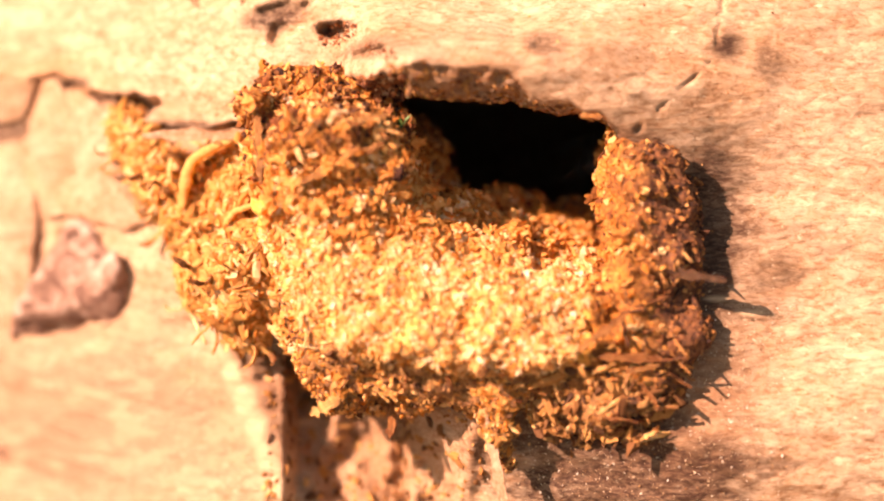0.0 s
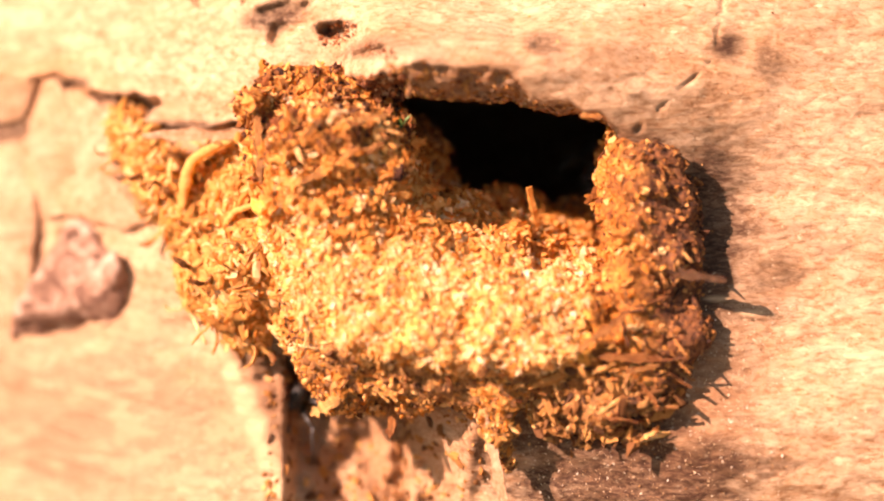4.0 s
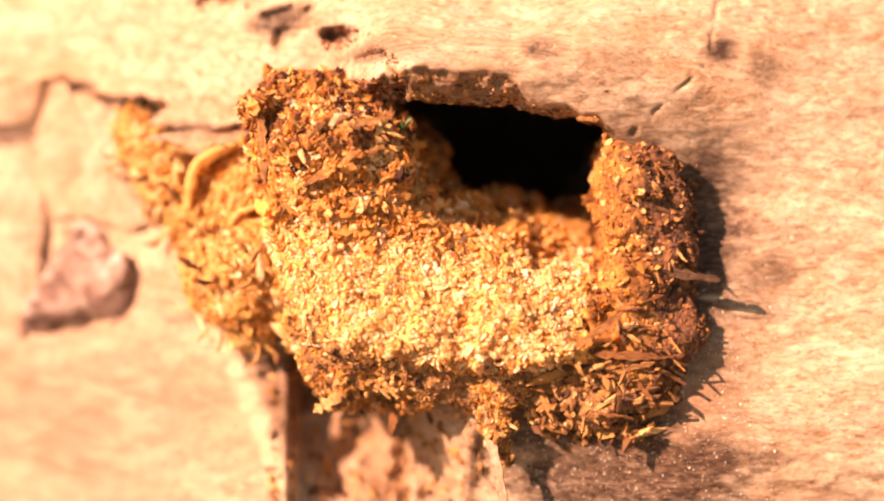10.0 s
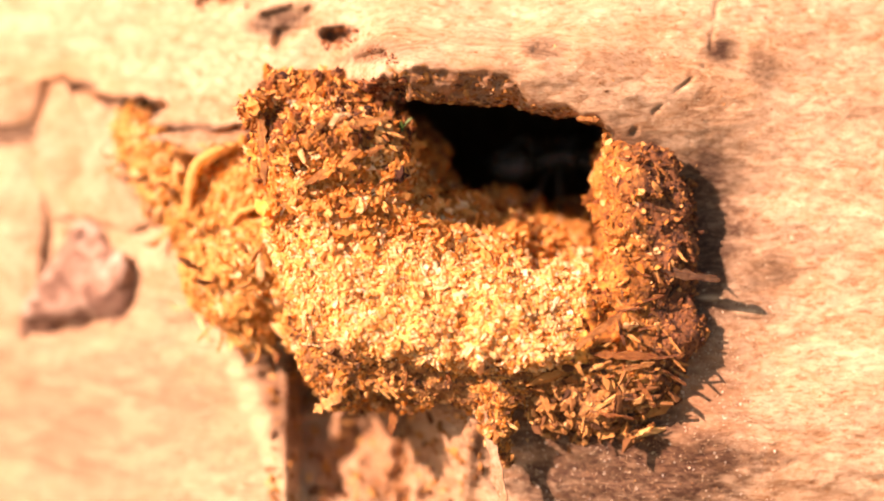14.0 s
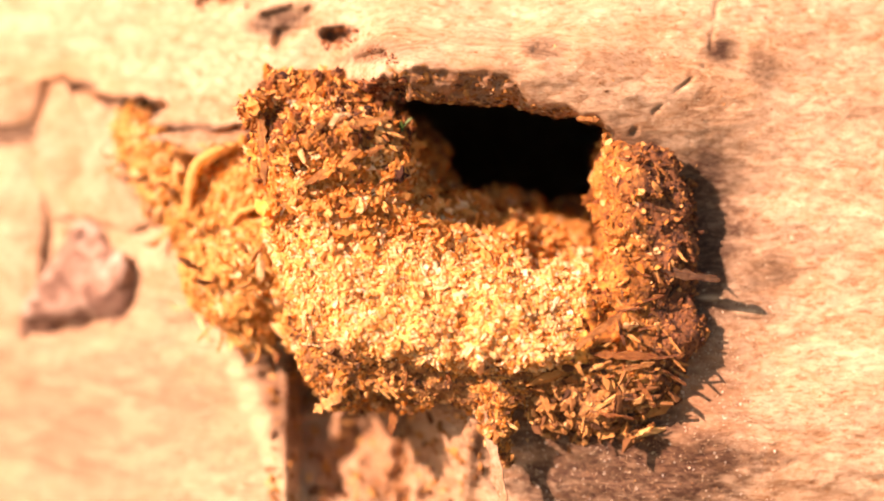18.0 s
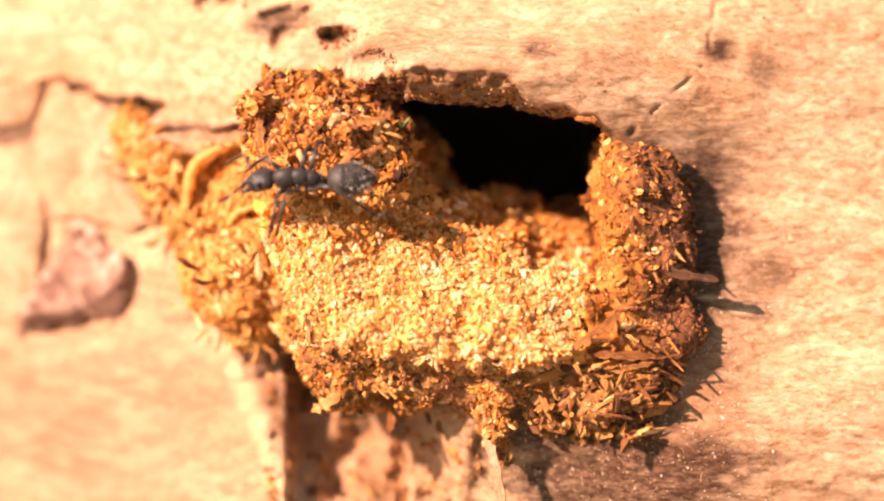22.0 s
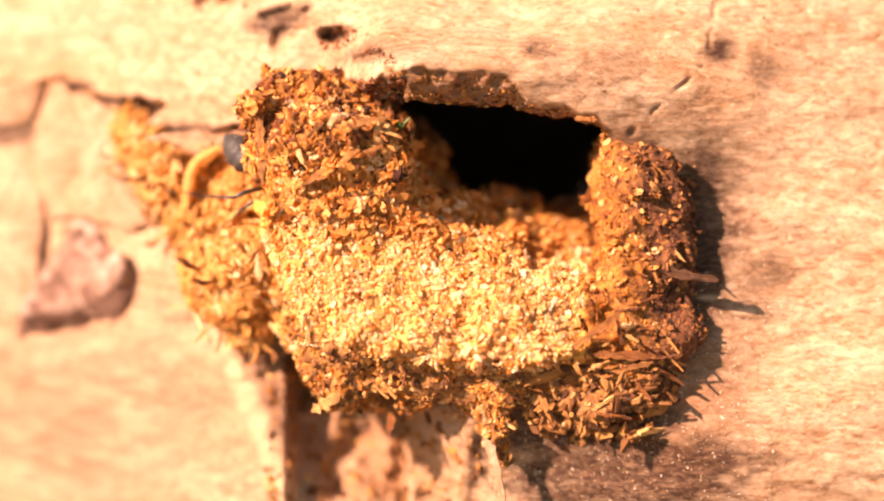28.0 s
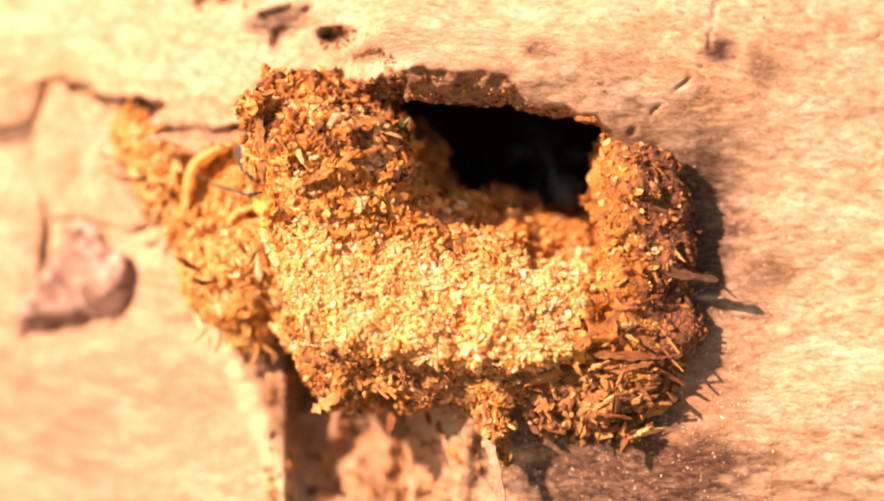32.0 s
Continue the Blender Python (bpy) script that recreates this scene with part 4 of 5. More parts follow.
# each from x, h, height over the surface to the same
for (ax, ah, ao), (bx, bh, bo), w, h, mat, text, k in (
        ((8.4, -7.5, 0.2), (12.6, -4.4, 0.2), 0.5, 0.3, SLIVER_RED, "long red-brown fibre that ends the brim", 2),
        ((10.4, -7.3, 0.1), (15.2, -7.5, 0.2), 0.6, 0.35, SLIVER_RED, "long sliver across the lip", 3),
        ((13.8, -9.2, 0.1), (14.9, -10.6, 0.2), 0.35, 0.25, SLIVER_RED, "orange sliver", 4),
        ((15.5, -1.4, 0.1), (19.7, -2.1, 0.2), 0.7, 0.5, SLIVER_BROWN, "dark sliver that sticks out of the lip", 5),
        ((15.6, 0.6, 0.1), (17.2, -0.6, 0.7), 0.5, 0.3, SLIVER_TAN, "orange sliver on the lip", 15),
        ((-9.8, 4.6, 0.3), (-4.0, 7.4, 0.3), 0.75, 0.35, SLIVER_RED, "sliver across the clump", 6),
        ((-9.9, -2.8, 0.1), (-9.8, -5.6, 0.4), 0.36, 0.22, SLIVER_PALE, "upright pale splinter at the brim", 7),
        ((-12.9, 9.8, 0.3), (-12.6, 4.6, 0.2), 0.7, 0.3, SLIVER_TAN, "upright fibre on the clump's edge", 21),
        ((-12.2, 9.0, 0.3), (-11.7, 5.0, 0.2), 0.5, 0.3, SLIVER_RED, "upright fibre on the clump's edge", 22),
        ((-11.4, 9.6, 0.3), (-11.9, 6.2, 0.3), 0.45, 0.25, SLIVER_TAN, "upright fibre on the clump's edge", 23),
        ((-6.6, 8.8, 0.3), (-3.6, 9.3, 0.3), 0.5, 0.3, SLIVER_TAN, "short fibre on top of the clump", 24),
        ((-9.8, 9.8, 0.3), (-7.8, 10.1, 0.3), 0.6, 0.4, SLIVER_RED, "curled fibre on top of the clump", 25),
        ((-7.0, -10.2, 0.2), (-9.2, -11.6, 0.6), 0.9, 0.5, SLIVER_TAN, "stub of wood under the brim", 16),
        ((-3.4, -10.4, 0.2), (-3.7, -13.4, 0.3), 0.7, 0.4, SLIVER_RED, "hanging fibre under the brim", 17),
        ((10.1, -11.8, 0.2), (9.9, -13.0, 0.5), 0.2, 0.15, SLIVER_PALE, "tiny upright splinter at the foot", 18)):
    root, tip = on_mound(ax, ah, ao) or Vector(lean(ax, ah, 2.5)), on_mound(bx, bh, bo)
    free = root + Vector(lean(bx, bh, 0.0) - lean(ax, ah, 0.0)) - INWARD * 0.3
    if tip is None or (tip - free).length > 1.5:
        tip = free
    named_sliver(mound, "sliver", root, tip, w, h, mat, text, k)
named_sliver(mound, "sliver", lean(3.1, -11.6, 1.6), lean(4.5, -18.5, 3.4), 0.9, 0.4, PLATE, "long pale splinter under the tongue of crumbs", 8)
named_sliver(mound, "sliver", lean(11.2, 9.3, 0.6), lean(9.6, 9.4, 0.8), 0.45, 0.3, SLIVER_RED, "orange chip under the brow", 10)

def arc_curl(cx, ch, d, r, start, sweep, width, thick, mat, seed):
    """A broad shaving curled round the middle cx, ch, seen on its edge."""
    rr = np.random.default_rng(seed)
    verts, faces, n = [], [], 16
    for i in range(n + 1):
        a = radians(start + sweep * i / n)
        taper = min(1.0, 0.3 + 3.0 * i / n, 0.25 + 3.0 * (1 - i / n))
        rad = r * (1 - 0.15 * i / n) + rr.normal() * 0.06
        w, t = width * taper * rr.uniform(0.8, 1.15), thick * taper * rr.uniform(0.8, 1.2)
        for q, e in ((rad - t, -w / 2), (rad, -w / 2), (rad, w / 2), (rad - t, w / 2)):
            verts.append(lean(*recede(cx + q * math.cos(a), ch + q * math.sin(a), d + e + 0.5 * math.sin(1.3 * i / n))))
    for i in range(n):
        for j in range(4):
            faces.append((i * 4 + j, i * 4 + (j + 1) % 4, i * 4 + 4 + (j + 1) % 4, i * 4 + 4 + j))
    faces += [(3, 2, 1, 0), tuple(n * 4 + j for j in range(4))]
    me = mesh_of("curl", np.array(verts) * MM, faces, True)
    return link_mesh("curl", me, mat, pile, "broad curled yellow wood shaving")


for k, (cx, ch, d, r, a0, sw, w, t) in enumerate(((-15.6, 4.2, 5.0, 3.8, 80, 120, 1.6, 0.7), (-14.9, -3.8, 4.4, 2.4, 200, 90, 1.3, 0.6), (-16.0, -0.4, 4.4, 2.0, 150, 110, 1.2, 0.6), (-14.0, 1.4, 4.2, 2.0, 60, 120, 1.0, 0.45), (-20.4, 4.4, 6.4, 1.7, 100, 140, 1.2, 0.6), (-14.4, -3.4, 4.0, 1.8, 200, 120, 1.0, 0.5))):
    arc_curl(cx, ch, d + 1.1, r, a0, sw, w, t, CRUMB_BANK, 70 + k)

splinter = named_sliver(None, "wood_splinter", lean(*recede(-21.6, 8.3, 6.0)), lean(*recede(-13.8, 8.5, 4.4)), 0.9, 0.7, PLATE, "", 9)
tagged(splinter, "pale grey-tan wood splinter lying across the shavings", "splinter")


# ---- plates, lump and shoot ----
def build_plate(outline, y0, thick, seed, label):
    """A flat plate of wood with a ragged outline (x, h) at depth y0, lying along the log."""
    r = np.random.default_rng(seed)
    pts = []
    for (ax, az), (bx, bz) in zip(outline, outline[1:] + outline[:1]):
        n = max(3, int(math.hypot(bx - ax, bz - az) / 0.5))
        for i in range(n):
            t = i / n
            pts.append((ax + (bx - ax) * t + r.normal() * 0.10, az + (bz - az) * t + r.normal() * 0.10))
    cx, cz = np.mean(pts, axis=0)
    bm = bmesh.new()
    rings = []
    for k, dy in ((1.0, thick), (1.0, 0.22), (0.985, 0.06), (0.95, 0.0), (0.6, -0.05), (0.3, 0.02)):
        rings.append([bm.verts.new(Vector(lean(*recede(cx + (x - cx) * k, cz + (z - cz) * k, y0 + dy - 0.27 * (x - cx) + 0.10 * r.normal() * (k < 0.9)))) * MM) for x, z in pts])
    for a, b in zip(rings, rings[1:]):
        for i in range(len(pts)):
            j = (i + 1) % len(pts)
            bm.faces.new((a[i], a[j], b[j], b[i]))
    bm.faces.new(rings[-1])
    bmesh.ops.recalc_face_normals(bm, faces=bm.faces)
    return tagged(part("wood_plate", bm, PLATE, None), label, "wood plate", "plates on the log")


build_plate([(-31.0, 9.2), (-29.8, 12.6), (-29.0, 12.9), (-25.7, 11.0), (-23.6, 10.3), (-23.4, 9.0), (-21.6, 2.2), (-23.6, 1.4), (-26.6, 2.4), (-30.0, 2.6), (-30.2, 4.3)], 11.2, 3.0, 1, "large pale tan wood plate beside the shavings")
build_plate([(-40.0, 13.4), (-31.0, 13.2), (-30.1, 12.7), (-31.3, 9.9), (-33.0, 9.6), (-40.0, 9.9)], 13.6, 3.0, 2, "pale wood plate above a dark gap")
build_plate([(-40.0, 7.2), (-31.9, 7.7), (-30.55, 4.2), (-30.3, 2.5), (-31.0, -5.6), (-40.0, -6.2)], 13.9, 3.0, 3, "bright worn wood plate under the ledge")


def lump_field(x, y, z):
    h, e = upright(y, z)
    u, v, w = x + 25.6, e - 11.9, h + 2.2
    d = smax(u - 2.5, -0.877 * u + 0.481 * w - 4.2, 0.6)
    d = smax(d, 0.731 * u + 0.682 * w - 2.1, 0.6)
    d = smax(smax(d, np.abs(w - 0.1) - 4.3, 0.4), -0.75 * w - 0.66 * v - 2.6, 0.4)
    d = smax(d, -0.20 * u + 0.25 * w - 0.95 * v - 1.6, 0.4)
    d = smax(d, 0.50 * u - 0.35 * w - 0.80 * v - 2.0, 0.4)
    d = smax(d, v - 6, 0.5)
    return d + 0.45 * fbm(x / 2.2, y / 2.2, z / 2.2, 3, 131) + 0.22 * vnoise(x / 0.9, y / 0.9, z / 0.9, 137)


lump_v, lump_q = skin(lump_field, (-34, -6, -18), (-18, 12, 6), 0.4)
lump_v = lean(*recede(lump_v[:, 0], *upright(lump_v[:, 1], lump_v[:, 2])))
lump = tagged(link_mesh("bark_lump", mesh_of("bark_lump", lump_v * MM, lump_q, True), LUMP), "purple-brown pyramid-shaped lump of bark on the log", "bark lump")

for i, (q, n) in enumerate(zip(*sample(lump_v, lump_q, 12, np.random.default_rng(21), lambda c, n: (n[:, 1] < -0.2) * 1.0))):
    flake = link_mesh("bark_flake", sliver_mesh("bark_flake", 1.0, 0.9, 0.2, 10, 0.1, np.random.default_rng(i % 6)), LUMP, lump)
    flake.matrix_basis = Matrix.Translation(Vector(q - n * 0.05) * MM) @ turn_to(n, (math.cos(i), 0.0, math.sin(i * 1.7)), 0)

shoot = tagged(new("green_shoot"), "tiny green moss shoot beside the nest entrance", "moss shoot")
shoot.location = (on_mound(-2.9, 8.5, 0.4) or Vector(lean(-2.6, 8.6, 1.0))) * MM
for k, (ln, rx, rz) in enumerate(((1.0, -70, 30), (1.3, -110, 200), (0.8, -60, 120), (1.8, 95, 80))):
    leaf = link_mesh("leaf", sliver_mesh("leaf", ln, 0.22, 0.06, 50, 0.5, np.random.default_rng(k)), GREEN, shoot)
    leaf.matrix_basis = pose(0, 0, 0, 0, rx, rz)


# ---- single crumbs on the brim, nearest to the eye ----
def single_crumbs(count, seed):
    r = np.random.default_rng(seed)
    shapes, faces = crumb_shapes(r, 10)
    meshes = []
    for sh in shapes:
        me = mesh_of("crumb", sh * r.uniform(0.20, 0.34) * np.array([1.3, 0.9, 0.65]) * MM, faces)
        me.materials.append(CRUMB_PALE)
        meshes.append(me)
    p, n = sample(view_v, view_q, count, r, brim_zone)
    p, n = lean(*p.T), turned(n)
    f = frames_of(n, r, 0.7)
    for i in range(count):
        ob = new("crumb", meshes[i % 10])
        ob.parent = mound
        m = Matrix([list(row) for row in f[i]]).to_4x4()
        ob.matrix_basis = Matrix.Translation(Vector(p[i] + n[i] * 0.15) * MM) @ m


single_crumbs(280, 5)


# ---- ants ----
def tube(bm, pts, radii, sides=8, squash=1.0):
    """A closed tube through pts (mm)."""
    pts = [Vector(p) for p in pts]
    rings, side = [], None
    for i, (p, r) in enumerate(zip(pts, radii)):
        d = (pts[min(i + 1, len(pts) - 1)] - pts[max(i - 1, 0)]).normalized()
        ref = Vector((0, 0, 1)) if abs(d.z) < 0.9 else Vector((1, 0, 0))
        side = d.cross(ref).normalized()
        up = side.cross(d)
        rings.append([bm.verts.new((p + side * (math.cos(a) * r) + up * (math.sin(a) * r * squash)) * MM) for a in (k * math.tau / sides for k in range(sides))])
    for a, b in zip(rings, rings[1:]):
        for i in range(sides):
            j = (i + 1) % sides
            bm.faces.new((a[i], a[j], b[j], b[i]))
    bm.faces.new(rings[0][::-1])
    bm.faces.new(rings[-1])
    return bm


def blob(bm, c, r, seg=16, rings=10, turn=None):
    m = Matrix.Translation(Vector(c) * MM) @ (turn or Matrix.Identity(4)) @ Matrix.Diagonal((r[0] * MM, r[1] * MM, r[2] * MM, 1))
    bmesh.ops.create_uvsphere(bm, u_segments=seg, v_segments=rings, radius=1, matrix=m)
    return bm


def bristles(centre, r, count, length, seed, thick=0.018):
    """Fine pale hairs that stand on an ellipsoid, leaning backwards."""
    rr = np.random.default_rng(seed)
    verts, faces = [], []
    for i in range(count):
        d = rr.normal(size=3)
        d /= np.linalg.norm(d)
        if d[2] < -0.3:
            d[2] = -d[2]
        p = np.array(centre) + d * np.array(r) * 0.99
        out = d / np.array(r)
        out = out / np.linalg.norm(out) + np.array([-0.9, 0, 0]) * rr.uniform(0.3, 1.2)
        out = out / np.linalg.norm(out) * length * rr.uniform(0.5, 1.2)
        side = np.cross(out, d) / (np.linalg.norm(np.cross(out, d)) + 1e-9) * thick
        up = np.cross(side, out) / np.linalg.norm(np.cross(side, out)) * thick
        b = len(verts)
        verts += [p + side, p - side, p + up, p + out]
        faces += [(b, b + 1, b + 3), (b + 1, b + 2, b + 3), (b + 2, b, b + 3)]
    return mesh_of("bristle", np.array(verts) * MM, faces)


HIPS = [(0.85, 0.34, 1.25), (0.15, 0.36, 1.2), (-0.50, 0.32, 1.2)]
KNEES = [(0.75, 1.25, 0.75), (0.05, 1.45, 0.85), (-0.95, 1.45, 1.0)]
FEET = [(1.75, 2.2, -1.1), (0.15, 2.75, -1.05), (-2.9, 2.5, -1.05)]
TOES = [(2.35, 2.35, -1.22), (0.25, 3.5, -1.17), (-4.1, 2.9, -1.17)]


def build_ant():
    ant = new("ant")
    bm = bmesh.new()
    blob(bm, (0.80, 0, 1.58), (0.78, 0.58, 0.66))
    blob(bm, (0.05, 0, 1.60), (0.72, 0.50, 0.60))
    blob(bm, (-0.58, 0, 1.46), (0.62, 0.44, 0.56))
    thorax = part("thorax", bm, ANT_BLACK, ant, "matt black thorax")
    link_mesh("bristle", bristles((0.4, 0, 1.5), (1.05, 0.5, 0.5), 90, 0.20, 2, 0.012), ANT_HAIR, thorax, "fine pale hairs")
    bm = bmesh.new()
    blob(bm, (-1.22, 0, 1.32), (0.16, 0.28, 0.46))
    tube(bm, [(-0.95, 0, 1.2), (-1.25, 0, 1.15), (-1.6, 0, 1.25)], [0.16, 0.17, 0.2])
    part("petiole", bm, ANT_BLACK, ant)
    bm = bmesh.new()
    prof = [(-1.45, 0.12), (-1.55, 0.45), (-1.8, 0.74), (-2.15, 0.92), (-2.32, 0.95), (-2.36, 0.91), (-2.75, 0.97), (-2.98, 0.93), (-3.02, 0.89), (-3.35, 0.80), (-3.52, 0.68), (-3.56, 0.64), (-3.85, 0.42), (-4.05, 0.18), (-4.12, 0.04)]
    tube(bm, [(x, 0, 1.36 + 0.06 * (x + 2.7)) for x, r in prof], [r for x, r in prof], 18, 0.92)
    gaster = part("gaster", bm, ANT_GASTER, ant, "black banded gaster with a silvery sheen")
    link_mesh("bristle", bristles((-2.75, 0, 1.36), (1.32, 0.96, 0.89), 110, 0.30, 3, 0.012), ANT_HAIR, gaster, "silvery hairs")
    bm = bmesh.new()
    tilt = Matrix.Rotation(radians(28), 4, "Y")
    blob(bm, (0.72, 0, -0.12), (0.86, 0.70, 0.52), turn=tilt)
    blob(bm, (0.35, 0.25, 0.02), (0.5, 0.45, 0.45), turn=tilt)
    blob(bm, (0.35, -0.25, 0.02), (0.5, 0.45, 0.45), turn=tilt)
    tube(bm, [(0.0, 0, 0), (-0.25, 0, 0.02)], [0.22, 0.18])
    head = part("head", bm, ANT_BLACK, ant, "broad black head")
    head.location = Vector((1.55, 0, 1.48)) * MM
    link_mesh("bristle", bristles((0.72, 0, -0.12), (0.84, 0.7, 0.52), 50, 0.16, 4, 0.012), ANT_HAIR, head, "fine pale hairs")
    for s in (1, -1):
        bm = bmesh.new()
        blob(bm, (0.62, s * 0.56, 0.16), (0.20, 0.14, 0.19), 12, 8)
        part("eye", bm, ANT_EYE, head, "glossy black eye")
        bm = bmesh.new()
        tube(bm, [(1.30, s * 0.34, -0.50), (1.62, s * 0.36, -0.68), (1.78, s * 0.10, -0.80)], [0.16, 0.14, 0.04], 7)
        part("mandible", bm, ANT_LEG, head, "dark brown jaw")
        bm = bmesh.new()
        tube(bm, [(1.08, s * 0.26, -0.02), (1.30, s * 0.62, 0.34), (1.55, s * 1.18, 0.62)], [0.06, 0.07, 0.08], 6)
        tube(bm, [(1.55, s * 1.18, 0.62), (1.95, s * 1.36, 0.34), (2.4, s * 1.42, -0.05), (2.85, s * 1.34, -0.42)], [0.06, 0.07, 0.08, 0.05], 6)
        part("antenna", bm, ANT_LEG, head, "thin elbowed feeler")
    for s in (1, -1):
        for k in range(3):
            h, kn, ft, to = (Vector((v[0], v[1] * s, v[2])) for v in (HIPS[k], KNEES[k], FEET[k], TOES[k]))
            bm = bmesh.new()
            tube(bm, [(0, 0, 0), (0.05, s * 0.22, -0.12)], [0.17, 0.14], 8)
            mid = kn * 0.55 + Vector((0, 0, 0.12))
            tube(bm, [(0.05, s * 0.2, -0.1), mid, kn], [0.10, 0.155, 0.085], 8)
            leg = part("leg", bm, ANT_LEG, ant)
            leg.location = h * MM
            leg["side"], leg["pair"] = s, k
            bm = bmesh.new()
            tube(bm, [kn, kn * 0.5 + ft * 0.5 + Vector((0, 0, 0.05)), ft], [0.08, 0.10, 0.07], 7)
            part("tibia", bm, ANT_LEG, leg)
            bm = bmesh.new()
            tube(bm, [ft, ft * 0.5 + to * 0.5 + Vector((0, 0, 0.06)), to], [0.055, 0.045, 0.03], 6)
            part("tarsus", bm, ANT_LEG, leg)
    return tagged(ant, "black ant with silvery hairs carrying sawdust", "ant", "ants of the nest")


ants = [build_ant()]
for _ in range(4):
    ants.append(copy_thing(ants[0], Matrix.Identity(4)))
for ob, text in zip(ants, ("black ant with silvery hairs hauling sawdust out", "black ant with silvery hairs clearing the nest", "black ant roaming over the wood below the mound", "black ant bringing a crumb out of the nest", "black ant dragging a long splinter out")):
    ob["label"] = text
for ob in ants:
    ob.scale = (1.27, 1.27, 1.27)


# ---- what the ants carry ----
def load(name, label, size, mat, seed):
    r = np.random.default_rng(seed)
    shapes, faces = crumb_shapes(r, 5)
    bits, fs = [], []
    for k, sh in enumerate(shapes):
        bits.append(sh * size * r.uniform(0.35, 0.65) + r.normal(size=3) * size * 0.45)
        fs.append(faces + 12 * k)
    me = mesh_of(name, np.concatenate(bits) * MM, np.concatenate(fs))
    return tagged(link_mesh(name, me, mat), label, "crumb", "loads of the ants")


LOAD_PALE = make_crumb("load_crumb", [(0.0, (0.92, 0.66, 0.26)), (1.0, (0.97, 0.86, 0.55))])
LOAD_ORANGE = make_crumb("load_orange", [(0.0, (0.55, 0.22, 0.05)), (1.0, (0.72, 0.36, 0.10))])
loads = {}
for key, label, size, mat in (("first", "pale yellow sawdust crumb held by an ant", 1.0, LOAD_PALE), ("second", "orange sawdust crumb held by an ant", 1.15, LOAD_ORANGE), ("third", "large pale yellow crumb held by an ant", 1.35, LOAD_PALE), ("fourth", "small brown crumb held by an ant", 0.45, LOAD_ORANGE), ("fifth", "orange crumb brought out of the hollow", 0.85, LOAD_ORANGE)):
    loads[key] = load("sawdust_crumb", label, size, mat, len(loads) + 40)
stick = link_mesh("wood_stick", sliver_mesh("wood_stick", 7.2, 0.95, 0.6, 20, 0.6, np.random.default_rng(60), 12), LOAD_PALE)
tagged(stick, "long pale orange splinter dragged by an ant", "stick", "loads of the ants")
peg = link_mesh("wood_stick", sliver_mesh("wood_stick", 3.2, 0.6, 0.35, -12, 0.3, np.random.default_rng(61), 9), LOAD_ORANGE)
tagged(peg, "short orange splinter standing in the crumbs", "stick", "loads of the ants")


# ---- paths of the ants: seconds, place in mm, turn in degrees ----
def at(x, y, z, rx, ry, rz):
    return pose(x * MM, y * MM, z * MM, rx, ry, rz)


def where(rows, t):
    """The pose on a path at t seconds."""
    for (ta, a), (tb, b) in zip(rows, rows[1:]):
        if ta <= t <= tb:
            return a.lerp(b, (t - ta) / max(tb - ta, 1e-6))
    return rows[-1][1]


def gait(ant, rows):
    """Swing the legs and nod the head while the ant goes on."""
    times, phases, phase = [0.0], [0.0], 0.0
    for (ta, a), (tb, b) in zip(rows, rows[1:]):
        gone = (b.translation - a.translation).length / MM
        turned = a.to_quaternion().rotation_difference(b.to_quaternion()).angle
        goes = gone + 2.0 * min(turned, math.tau - turned)
        busy = goes / (tb - ta) > 2.5
        n = max(1, round((tb - ta) / 0.1)) if busy else 1
        for i in range(1, n + 1):
            phase += (goes / n) / 3.1 * math.tau if busy else 0.0
            times.append(ta + (tb - ta) * i / n)
            phases.append(phase)
    for ob in ant.children:
        if ob.name.startswith("leg"):
            s, k = ob["side"], ob["pair"]
            off = math.pi * ((k + (s > 0)) % 2)
            walk(ob, [(t, pose(*ob.location, 9 * s * max(0.0, math.cos(p + off)), 0, 21 * s * math.sin(p + off))) for t, p in zip(times, phases)])
        elif ob.name.startswith("head"):
            walk(ob, [(t, pose(*ob.location, 0, 4 + 5 * math.sin(p * 0.7), 7 * math.sin(p * 0.43))) for t, p in zip(times, phases)])


def carry(thing, rows, start, drop, grip, rest=None):
    """A load lies where the ant is at start, rides with it until it lets go, then falls to the soil."""
    out = Matrix.Translation(FORWARD * (-1.4 * MM))
    keys = [(start, where(rows, start) @ grip)] + [(t, out @ m @ grip) for t, m in rows if start < t < drop] + [(drop, out @ where(rows, drop) @ grip)]
    last = keys[-1][1].translation
    if start > 0:
        keys.insert(0, (0.0, keys[0][1].copy()))
    turn = keys[-1][1].to_quaternion().to_matrix().to_4x4()
    for dt, dx, dy, z in ((0.08, -0.3, -2.0, last.z / MM - 2.5), (0.16, -0.6, -5.0, last.z / MM - 12), (0.3, -1.0, -10.0, -45), (0.42, -1.2, -14.0, -168)):
        keys.append((drop + dt, Matrix.Translation((last.x + dx * MM, last.y + dy * MM, z * MM)) @ turn))
    keys.append((32.0, keys[-1][1].copy()))
    walk(thing, keys)


